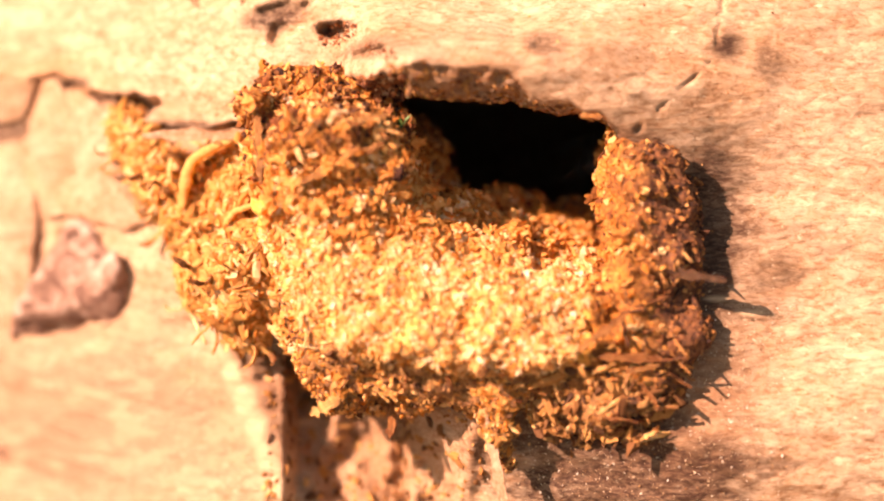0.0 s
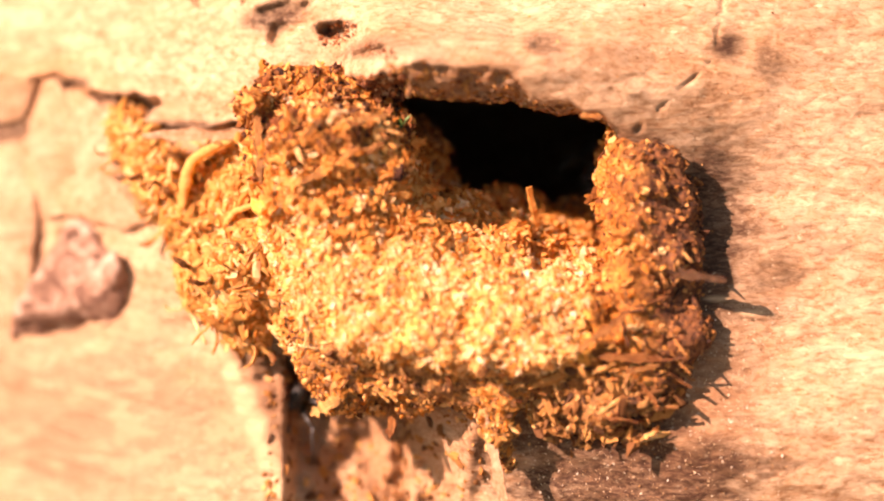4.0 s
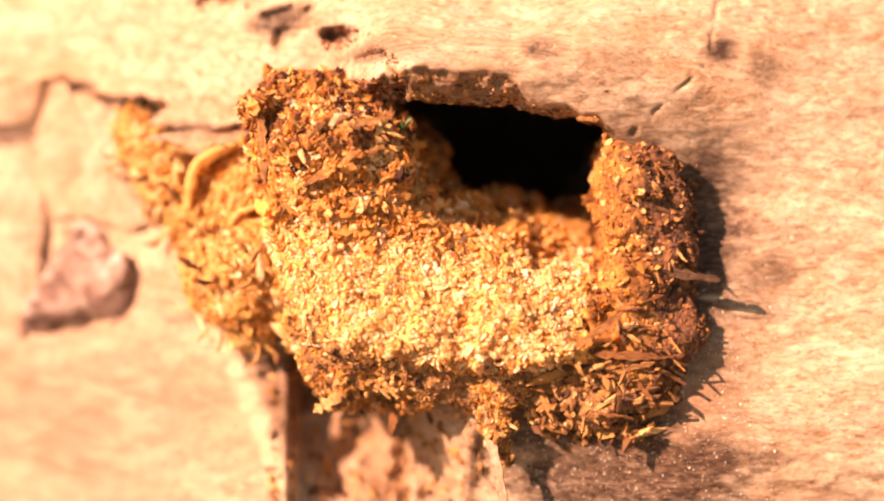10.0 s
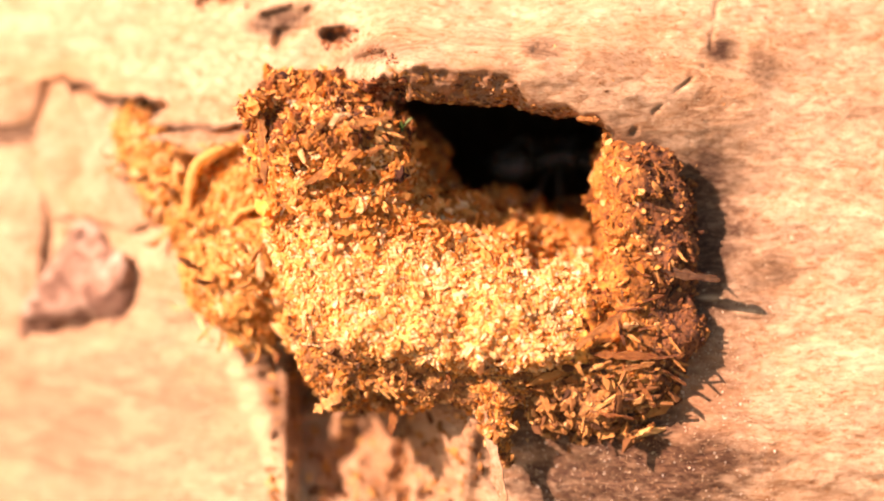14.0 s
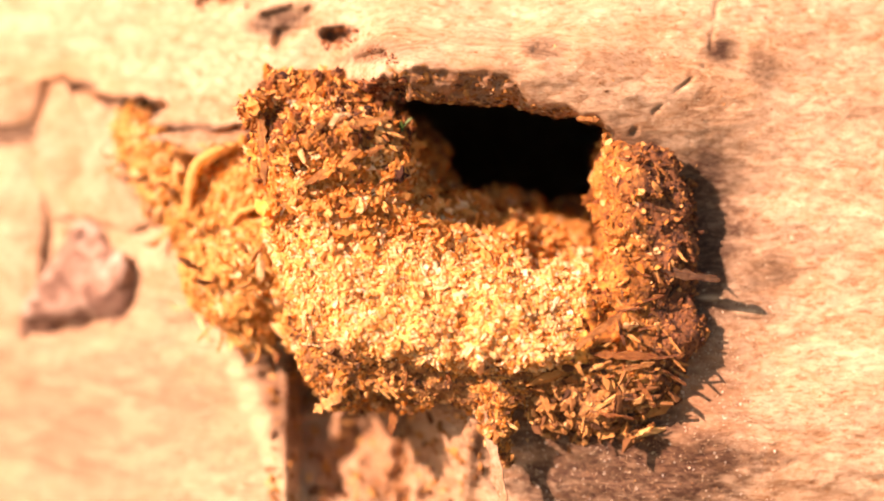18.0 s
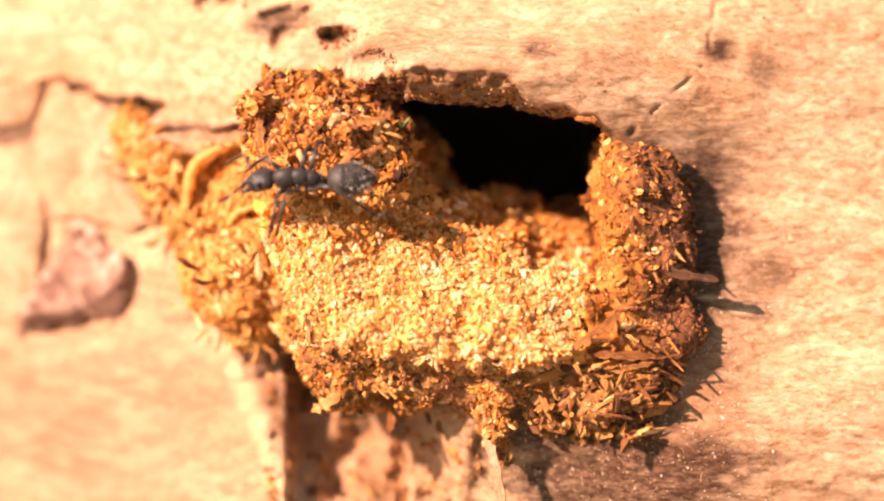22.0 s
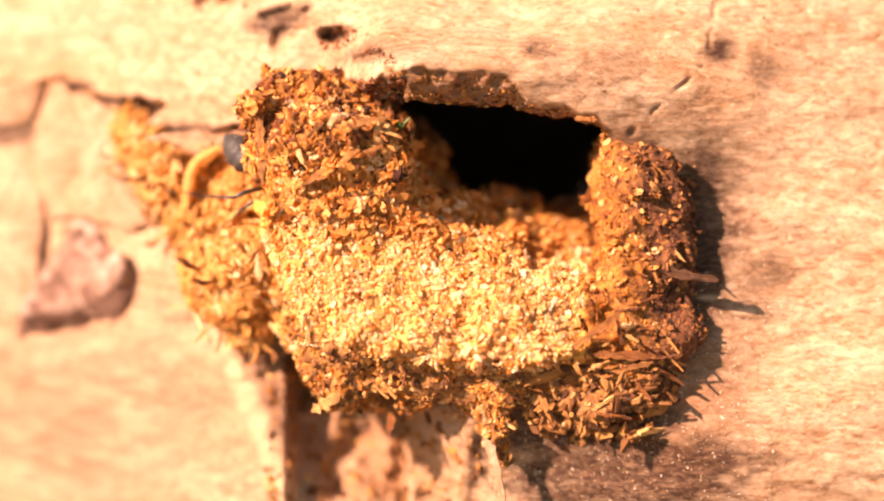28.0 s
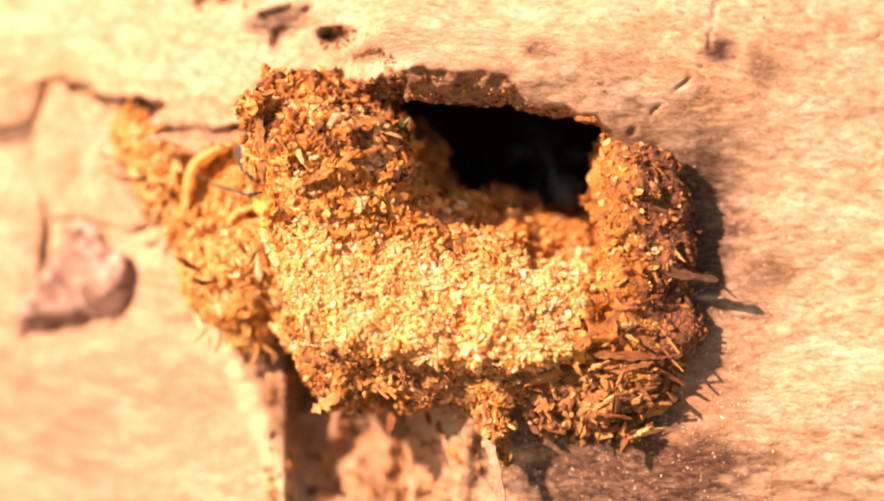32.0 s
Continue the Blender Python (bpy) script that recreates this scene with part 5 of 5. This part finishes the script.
def motions():
    hauler = [
        (0, at(17.5, 10.4, -1.6, -16, 0, 180)), (0.75, at(15.5, 9.8, -2.9, -14, 8, -151)), (0.95, at(15.6, 0.6, -1.3, -16, 2, -175)),
        (1.2, at(5.5, -5.3, 0.4, -7, -5, -175)), (1.4, at(3.8, -5.9, 0.3, -10, -2, -166)), (1.6, at(2.1, -6.9, 0.3, -12, 1, -163)),
        (1.8, at(-1.0, -9.0, -1.1, -15, 10, -144)), (2, at(-0.5, -8.7, -0.7, -14, 10, -142)), (2.2, at(-0.4, -8.9, -1.0, -12, 13, -129)),
        (2.4, at(0.4, -8.3, -0.3, -14, 9, -143)), (2.5, at(1.2, -7.8, 0.1, -4, -14, 116)), (2.65, at(3.4, -5.9, 0.4, 10, -2, 33)),
        (2.8, at(8.7, -0.7, -1.1, 5, 0, 15)), (3, at(13.2, 0.9, -0.5, 12, -4, 10)), (3.2, at(16.0, 9.9, -2.6, 15, -7, 25)),
        (3.6, at(17.5, 10.4, -1.6, 12, -11, 43)), (4.2, at(17.5, 10.4, -1.6, 0, -16, 90)), (4.8, at(17.0, 10.4, -1.6, -16, -4, 165)),
        (6.8, at(17.0, 10.3, -1.7, -15, 7, -155)), (7, at(11.1, 3.8, -1.4, -16, 3, -170)), (7.2, at(6.7, -3.4, -0.3, -6, -6, -169)),
        (7.4, at(4.9, -6.1, 0.2, -9, -2, -163)), (7.6, at(0.6, -8.6, -0.7, -14, 9, -144)), (7.8, at(0.4, -9.6, -1.8, -9, 17, -120)),
        (8, at(0.7, -9.1, -1.3, -12, 13, -133)), (8.2, at(1.7, -8.7, -0.6, -13, 9, -146)), (8.4, at(2.6, -6.8, 0.3, -10, -7, 157)),
        (8.6, at(6.4, 3.6, -2.0, -1, -11, 89)), (8.8, at(8.7, 3.9, -1.2, 8, -9, 40)), (9, at(16.5, 10.1, -2.1, 14, -8, 29)),
        (9.6, at(17.5, 10.4, -1.6, 8, -14, 62)), (10.2, at(17.3, 10.4, -1.6, -9, -14, 123)), (10.8, at(17.0, 10.4, -1.6, -16, 0, 180)),
        (11.6, at(15.5, 10.3, -1.7, -15, 6, -160)), (11.85, at(10, 4.3, -0, -10, 2, -171)), (12, at(7.1, 5.3, -0.5, -10, 3, -178)),
        (12.1, at(5.1, 3.1, 0.2, -2, -7, -172)), (12.2, at(0.0, -2.9, 2.9, -11, -9, -168)), (12.3, at(-0.1, -3.1, 2.8, -11, -9, -170)),
        (12.4, at(-2.4, -5.2, 3.7, -20, -7, -169)), (12.5, at(-2.8, -5.2, 2.8, -18, -9, 178)), (12.6, at(-6.4, -6.7, 3.0, -23, -5, 176)),
        (12.7, at(-4.9, -6.5, 3.2, -22, -6, 177)), (12.8, at(-2.9, -5.2, 2.9, -19, -6, -171)), (12.9, at(-0.6, -3.9, 2.7, -10, -12, 170)),
        (13, at(1.9, -1.1, 1.9, 1, -11, 138)), (13.2, at(5.2, 4.5, 0.1, 4, -4, 114)), (13.5, at(5.4, 10.4, -1.6, 8, -14, 59)),
        (13.8, at(6.0, 10.5, -1.6, 14, -8, 30)), (14.3, at(14.5, 10.9, -1.8, 16, 3, -10)), (15, at(17.3, 10.4, -1.6, 3, -16, 78)),
        (15.8, at(17.3, 10.4, -1.6, -14, -8, 153)), (19.9, at(16.0, 10.3, -1.7, -15, 6, -160)), (20.2, at(10.4, 4.8, -0.1, -9, 1, -173)),
        (20.4, at(7.9, 5.5, -0.4, -10, 2, 176)), (20.6, at(5.3, 4.4, -0.0, 1, -6, 153)), (20.8, at(1.2, -0.1, 2.9, -12, -13, 178)),
        (21, at(-3.1, -5.3, 6.1, -25, -9, -167)), (21.2, at(-4.7, -5.3, 5.9, -26, 5, -152)), (21.4, at(-6.6, -5.8, 4.7, -26, 1, -172)),
        (21.6, at(-9.1, -6.1, 4.7, -26, 4, -177)), (21.8, at(-10.1, -6.3, 4.1, -24, 9, -171)), (22, at(-9.6, -6.3, 4.3, -26, 2, 178)),
        (22.1, at(-7.6, -6.0, 4.5, -25, -9, 164)), (22.2, at(-5.1, -5.6, 4.5, -19, -18, 151)), (22.4, at(-1.6, -3.9, 3.3, 1, -19, 128)),
        (22.6, at(0.9, -2.8, 1.7, 8, -9, 98)), (22.8, at(3.1, 4.7, -0.4, 8, -11, 84)), (23, at(4.2, 5.8, -0.4, 7, -8, 65)),
        (23.3, at(9.0, 10.9, -1.8, 16, -4, 15)), (23.7, at(15.5, 10.4, -1.6, 16, 2, -5)), (24.4, at(18.5, 10.4, -1.6, 10, 13, -51)),
        (25.2, at(18.5, 10.4, -1.6, -6, 15, -113)), (29.6, at(17.5, 10.4, -1.6, -14, 8, -153)), (30.4, at(10.8, 3.8, -1.4, -12, 4, -175)),
        (30.6, at(8.6, 3.9, -1.2, -12, -1, 165)), (30.7, at(8.4, 3.1, -0.8, -12, 3, -177)), (30.8, at(5.7, -0.8, 0.5, -7, -6, -169)),
        (30.9, at(5.3, -1.8, 0.7, -7, -3, -145)), (31, at(4.9, -2.8, 0.7, -8, 2, -124)), (31.1, at(3.2, -4.3, 0.9, -8, 3, -130)),
        (31.2, at(2.3, -5.6, 0.6, -10, 3, -141)), (31.3, at(1.5, -6.2, 0.7, -10, 6, -132)), (31.4, at(1.3, -6.0, 0.9, -12, -0, -158)),
        (31.5, at(2.4, -4.7, 0.9, -2, -9, 132)), (31.6, at(5.4, -3.7, 0.4, 7, -5, 89)), (31.7, at(7.9, -0.5, -0.7, 8, 3, 29)),
        (31.8, at(9.4, 2.6, -1.4, 2, -2, 13)), (31.95, at(15.5, 9.7, -3.0, 14, -8, 29)), (32, at(16.0, 9.9, -2.6, 14, -8, 29)),
    ]
    clearer = [
        (0, at(16.5, 10.4, -1.6, 3, -16, 78)), (4.2, at(16.5, 10.4, -1.6, 3, -16, 78)), (4.6, at(16.5, 10.4, -1.6, -14, -8, 153)), (5, at(14.5, 10.4, -1.6, -16, 4, -165)),
        (5.5, at(5.9, 4.9, -0.4, -2, -5, 169)), (5.7, at(4.4, 3.5, 0.3, -2, -6, -176)), (5.9, at(2.7, 4.4, -0.2, -14, -4, -158)),
        (6, at(0.7, -2.1, 2.3, -12, -6, -151)), (6.2, at(-0.4, -3.5, 2.7, -15, -3, -145)), (6.4, at(-1.3, -4.9, 2.6, -17, -5, -162)),
        (6.6, at(-2.5, -4.9, 3.1, -19, -5, -165)), (6.8, at(-3.5, -5.7, 2.6, -19, 6, -147)), (7, at(-2.8, -5.2, 3.2, -21, -1, -158)),
        (7.1, at(-2.1, -4.8, 3.5, -9, -18, 149)), (7.2, at(-0.9, -3.3, 3.1, 15, -11, 84)), (7.4, at(3.2, 4.9, 0.4, 12, -1, 38)),
        (7.6, at(6.4, 5.9, -0.1, 10, -2, 7)), (7.8, at(9.0, 10.4, -1.6, 16, -3, 10)), (8.3, at(15.5, 10.4, -1.6, 16, -3, 10)),
        (9, at(18.0, 10.4, -1.6, 5, -16, 72)), (10, at(18.0, 10.4, -1.6, -10, -13, 129)), (10.6, at(18.0, 10.4, -1.6, -16, 0, 180)),
        (23.4, at(16.0, 10.4, -1.6, -15, 6, -160)), (23.8, at(7.2, 5.6, -1.1, -3, -7, -178)), (24, at(6.9, 4.9, -1.1, -4, -7, -176)),
        (24.2, at(5.0, 2.3, 0.3, -4, -7, -168)), (24.4, at(0.6, -3.4, 1.8, -13, -3, -146)), (24.5, at(0.3, -3.9, 2.1, -13, -1, -143)),
        (24.6, at(-1.3, -5.5, 2.2, -17, 2, -147)), (24.7, at(-2.1, -5.6, 2.3, -18, 4, -143)), (24.8, at(-2.3, -5.6, 2.3, -18, 4, -145)),
        (24.9, at(-4.9, -7.0, 2.0, -20, 6, -156)), (25, at(-8.8, -7.8, 0.7, -16, 18, -144)), (25.1, at(-8.4, -7.7, 1.0, -17, 17, -145)),
        (25.2, at(-8.8, -7.9, 0.6, -14, 19, -139)), (25.3, at(-8.1, -7.7, 0.9, -17, 17, -145)), (25.4, at(-5.6, -7.0, 2.0, -18, -12, 157)),
        (25.5, at(-4.5, -6.8, 2.1, -5, -20, 115)), (25.7, at(-2.4, -5.5, 2.5, 17, -8, 46)), (26, at(2.1, -1.1, 1.7, 10, 2, 39)),
        (26.3, at(6.8, 5.7, -0.9, 4, 5, 15)), (26.6, at(14.5, 10.4, -1.6, 16, -4, 15)), (27.2, at(16.0, 10.4, -1.6, 9, -14, 57)),
        (32, at(16.0, 10.4, -1.6, 9, -14, 57)),
    ]
    bringer = [
        (0, at(16.5, 10.4, -1.6, 3, -16, 78)), (23.2, at(16.5, 10.4, -1.6, 3, -16, 78)), (23.6, at(16.0, 10.4, -1.6, -13, -9, 145)),
        (24.1, at(11.5, 10.4, -1.6, -16, 3, -170)), (24.6, at(9.3, 4.5, -0.1, -10, 1, 178)), (24.8, at(6.8, 5.9, -0.9, -2, -6, 171)),
        (24.9, at(4.7, 3.4, 0.0, -2, -7, -179)), (25, at(3.7, 0.7, 1.1, -5, -6, -170)), (25.1, at(3.4, 3.8, -0, -12, -5, -175)),
        (25.2, at(2.7, 3.5, 0.5, -11, -7, -174)), (25.3, at(2.1, 3.1, 0.8, -13, -9, -168)), (25.4, at(0.0, -2.4, 3.2, -11, -11, -171)),
        (25.5, at(-0.4, -2.8, 3.3, -12, -14, -172)), (25.8, at(-4.0, -5.6, 3.6, -24, 2, -156)), (26.2, at(-7.2, -7.2, 1.3, -18, 15, -143)),
        (26.6, at(-7.6, -7.6, 1.0, -14, 19, -133)), (26.8, at(-7.1, -7.2, 1.3, -20, -12, 148)), (26.9, at(-6.3, -6.8, 2.2, 3, -21, 88)),
        (27.1, at(-4.0, -5.7, 3.6, 23, -6, 31)), (27.35, at(-1.9, -4.7, 4.0, 2, 21, -50)), (27.5, at(-0.7, -3.9, 2.7, -9, 14, -82)),
        (27.6, at(3.0, -2.1, 0.8, 2, 9, -32)), (27.7, at(6.3, 3.8, -1.6, 11, 2, -20)), (27.8, at(10.5, 2.3, -1.5, 4, -12, -14)),
        (28, at(15.5, 9.5, -3.4, 16, -3, 10)), (28.2, at(17.0, 9.7, -3.0, 15, -7, 25)), (28.6, at(17.0, 10.4, -1.6, 0, -16, 90)),
        (29.2, at(9.0, 10.9, -1.8, -5, -16, 108)), (32, at(8.5, 11.3, -2.0, -5, -16, 108)),
    ]
    dragger = [
        (0, at(14.5, 11.3, -2.0, -16, 0, 180)), (23.6, at(15.5, 10.4, -1.6, 3, 16, -78)), (24.3, at(17.0, 10.0, -2.4, -10, 13, -130)),
        (24.6, at(11.5, 3.8, -1.4, -16, 2, -175)), (24.8, at(9.3, 3.1, -2.9, -13, 3, -170)), (24.9, at(8.4, -1.0, -1.1, -6, -3, -169)),
        (25, at(8.0, -1.6, -1.1, -5, -5, -174)), (25.1, at(7.1, -2.3, -0.8, -5, -6, -176)), (25.2, at(6.8, -3.2, -0.5, -5, -6, -176)),
        (25.3, at(6.0, -5.5, 0.2, -7, -4, -172)), (25.4, at(4.5, -6.4, 0.1, -10, -2, -165)), (25.5, at(3.6, -7.7, 0.1, -12, 4, -153)),
        (25.8, at(0.8, -8.8, -1.0, -13, 12, -136)), (26.1, at(0.0, -9.6, -2.0, -10, 16, -123)), (26.4, at(0.8, -9.2, -1.3, -12, 13, -133)),
        (26.6, at(1.5, -8.7, -0.6, -12, -10, 141)), (26.75, at(2.3, -8.0, -0.1, 2, -13, 85)), (26.9, at(4.0, -5.9, 0.3, 10, -0, 27)),
        (27.1, at(7.8, -1.1, -0.9, 6, 5, 15)), (27.3, at(16.5, 9.7, -3.0, 14, -8, 29)), (27.8, at(18.0, 10.4, -1.6, 9, -14, 57)),
        (32, at(18.5, 10.4, -1.6, 0, -16, 90)),
    ]
    wall_goer = [
        (0, at(-39.3, 8.8, -23.7, 69, -22, -8)), (0.6, at(-34.3, 6.9, -20.9, 70, -21, -8)), (0.9, at(-29.2, 5.1, -17.4, 70, -9, -14)),
        (1, at(-27.4, 4.3, -16.9, 67, -26, -5)), (1.2, at(-24.1, 3.6, -14.1, -9, -67, 85)), (1.4, at(-24.3, 5.3, -11.4, -23, -67, 104)),
        (1.6, at(-24.6, 5.4, -9.7, -38, -68, 123)), (1.7, at(-24.0, 5.6, -10.6, 69, -20, -4)), (1.8, at(-22.7, 4.0, -11.8, 57, 35, -34)),
        (2, at(-18.7, 0.8, -14.5, 64, 30, -27)), (2.2, at(-14.2, -2.1, -15.6, 65, 18, -31)), (2.4, at(-10.4, -2.6, -17.6, 37, 25, -15)),
        (2.6, at(-8.6, -1.6, -17.7, 44, -8, -8)), (2.75, at(-8.2, -1.2, -17.5, -4, -46, 78)), (2.9, at(-9.4, -0.8, -17.7, -44, -8, 155)),
        (3.2, at(-10.7, -1.2, -17.0, -17, -41, 134)), (3.5, at(-10.9, 0.5, -15.9, 5, -50, 99)), (4.2, at(-10.8, 1.8, -16.0, 46, -30, 27)),
        (5, at(-9.5, 1.4, -16.5, 54, 18, -33)), (5.5, at(-7.8, -0.3, -17.0, 47, 14, -33)), (5.6, at(-8.4, -0.1, -17.0, 16, 47, -89)),
        (5.7, at(-9.5, 0.4, -17.1, -46, 22, -179)), (5.9, at(-10.6, 1.6, -16.4, -42, -35, 144)), (6.2, at(-10.1, 1.6, -16.8, -59, -17, 144)),
        (6.4, at(-12.1, -2.4, -13.8, -55, -19, -176)), (6.6, at(-16.7, -0.1, -14.4, -67, -20, 156)), (6.8, at(-20.8, 2.6, -12.8, -58, -39, 146)),
        (7, at(-24.0, 5.7, -10.5, -59, -52, 145)), (7.2, at(-26.9, 8.5, -5.4, -40, -49, 121)), (7.4, at(-27.8, 11.3, -1.3, -44, -55, 123)),
        (7.6, at(-29.3, 15.2, 4.0, -20, -64, 94)), (7.8, at(-27.9, 14.9, 8.5, 39, -59, 30)), (8, at(-22.2, 13.6, 11.4, 62, -14, -9)),
        (8.2, at(-19.2, 11.4, 11.3, 60, 8, -20)), (8.3, at(-17.7, 9.5, 8.7, 60, 27, -30)), (8.4, at(-16.3, 7.6, 6.4, 59, 39, -37)),
        (8.6, at(-16.1, 6.3, 4.7, 53, 51, -49)), (8.8, at(-13.2, 2.1, 2.6, 52, 47, -36)), (9.0, at(-9.0, 2.6, 0.3, 57, 39, -28)),
        (9.5, at(-8.6, 2.8, 0.2, 57, 39, -28)), (26.9, at(-8.6, 2.8, 0.2, 57, 39, -28)), (27.2, at(-10.8, 1.4, 0.9, 57, 39, -28)), (27.4, at(-12.0, 1.5, 1.6, 57, 39, -28)), (31.7, at(-12.0, 1.5, 1.6, 57, 39, -28)),
        (31.95, at(-11.2, 1.3, 1.0, 57, 39, -28)), (32, at(-11.0, 1.3, 1.0, 57, 39, -28)),
    ]
    paths = (hauler, clearer, wall_goer, bringer, dragger)
    for ant, rows in zip(ants, paths):
        walk(ant, rows)
        gait(ant, rows)
    jaws = pose(4.1 * MM, 0, 0.9 * MM)
    carry(loads["first"], clearer, 4.0, 6.65, jaws)
    carry(loads["second"], hauler, 9.6, 12.45, jaws)
    carry(loads["third"], hauler, 15.0, 21.75, jaws)
    carry(loads["fourth"], clearer, 9.0, 25.05, jaws)
    carry(loads["fifth"], bringer, 23.0, 26.4, jaws)
    carry(stick, dragger, 23.6, 26.15, pose(4.1 * MM, 0, 0.5 * MM, 0, -48, 8))
    set_down = pose(6.9 * MM, 0.3 * MM, -1.0 * MM, 0, -107, 12)
    hidden = pose(13.5 * MM, 5.0 * MM, -0.2 * MM, 0, -10, 12)
    lifted = where(hauler, 7.25) @ pose(4.0 * MM, 0, 0.7 * MM, 0, -80, 0)
    dropped = where(hauler, 7.75) @ pose(4.0 * MM, 0, 0.7 * MM, 0, -80, 0)
    down = dropped.copy()
    down.translation = (dropped.translation.x, dropped.translation.y - 14 * MM, -168 * MM)
    mid = dropped.copy()
    mid.translation = (dropped.translation.x, dropped.translation.y - 8 * MM, -25 * MM)
    walk(peg, [(0.0, hidden), (2.7, hidden), (2.95, set_down), (7.1, set_down), (7.25, lifted), (7.75, dropped), (7.9, mid), (8.1, down), (32.0, down)])


motions()
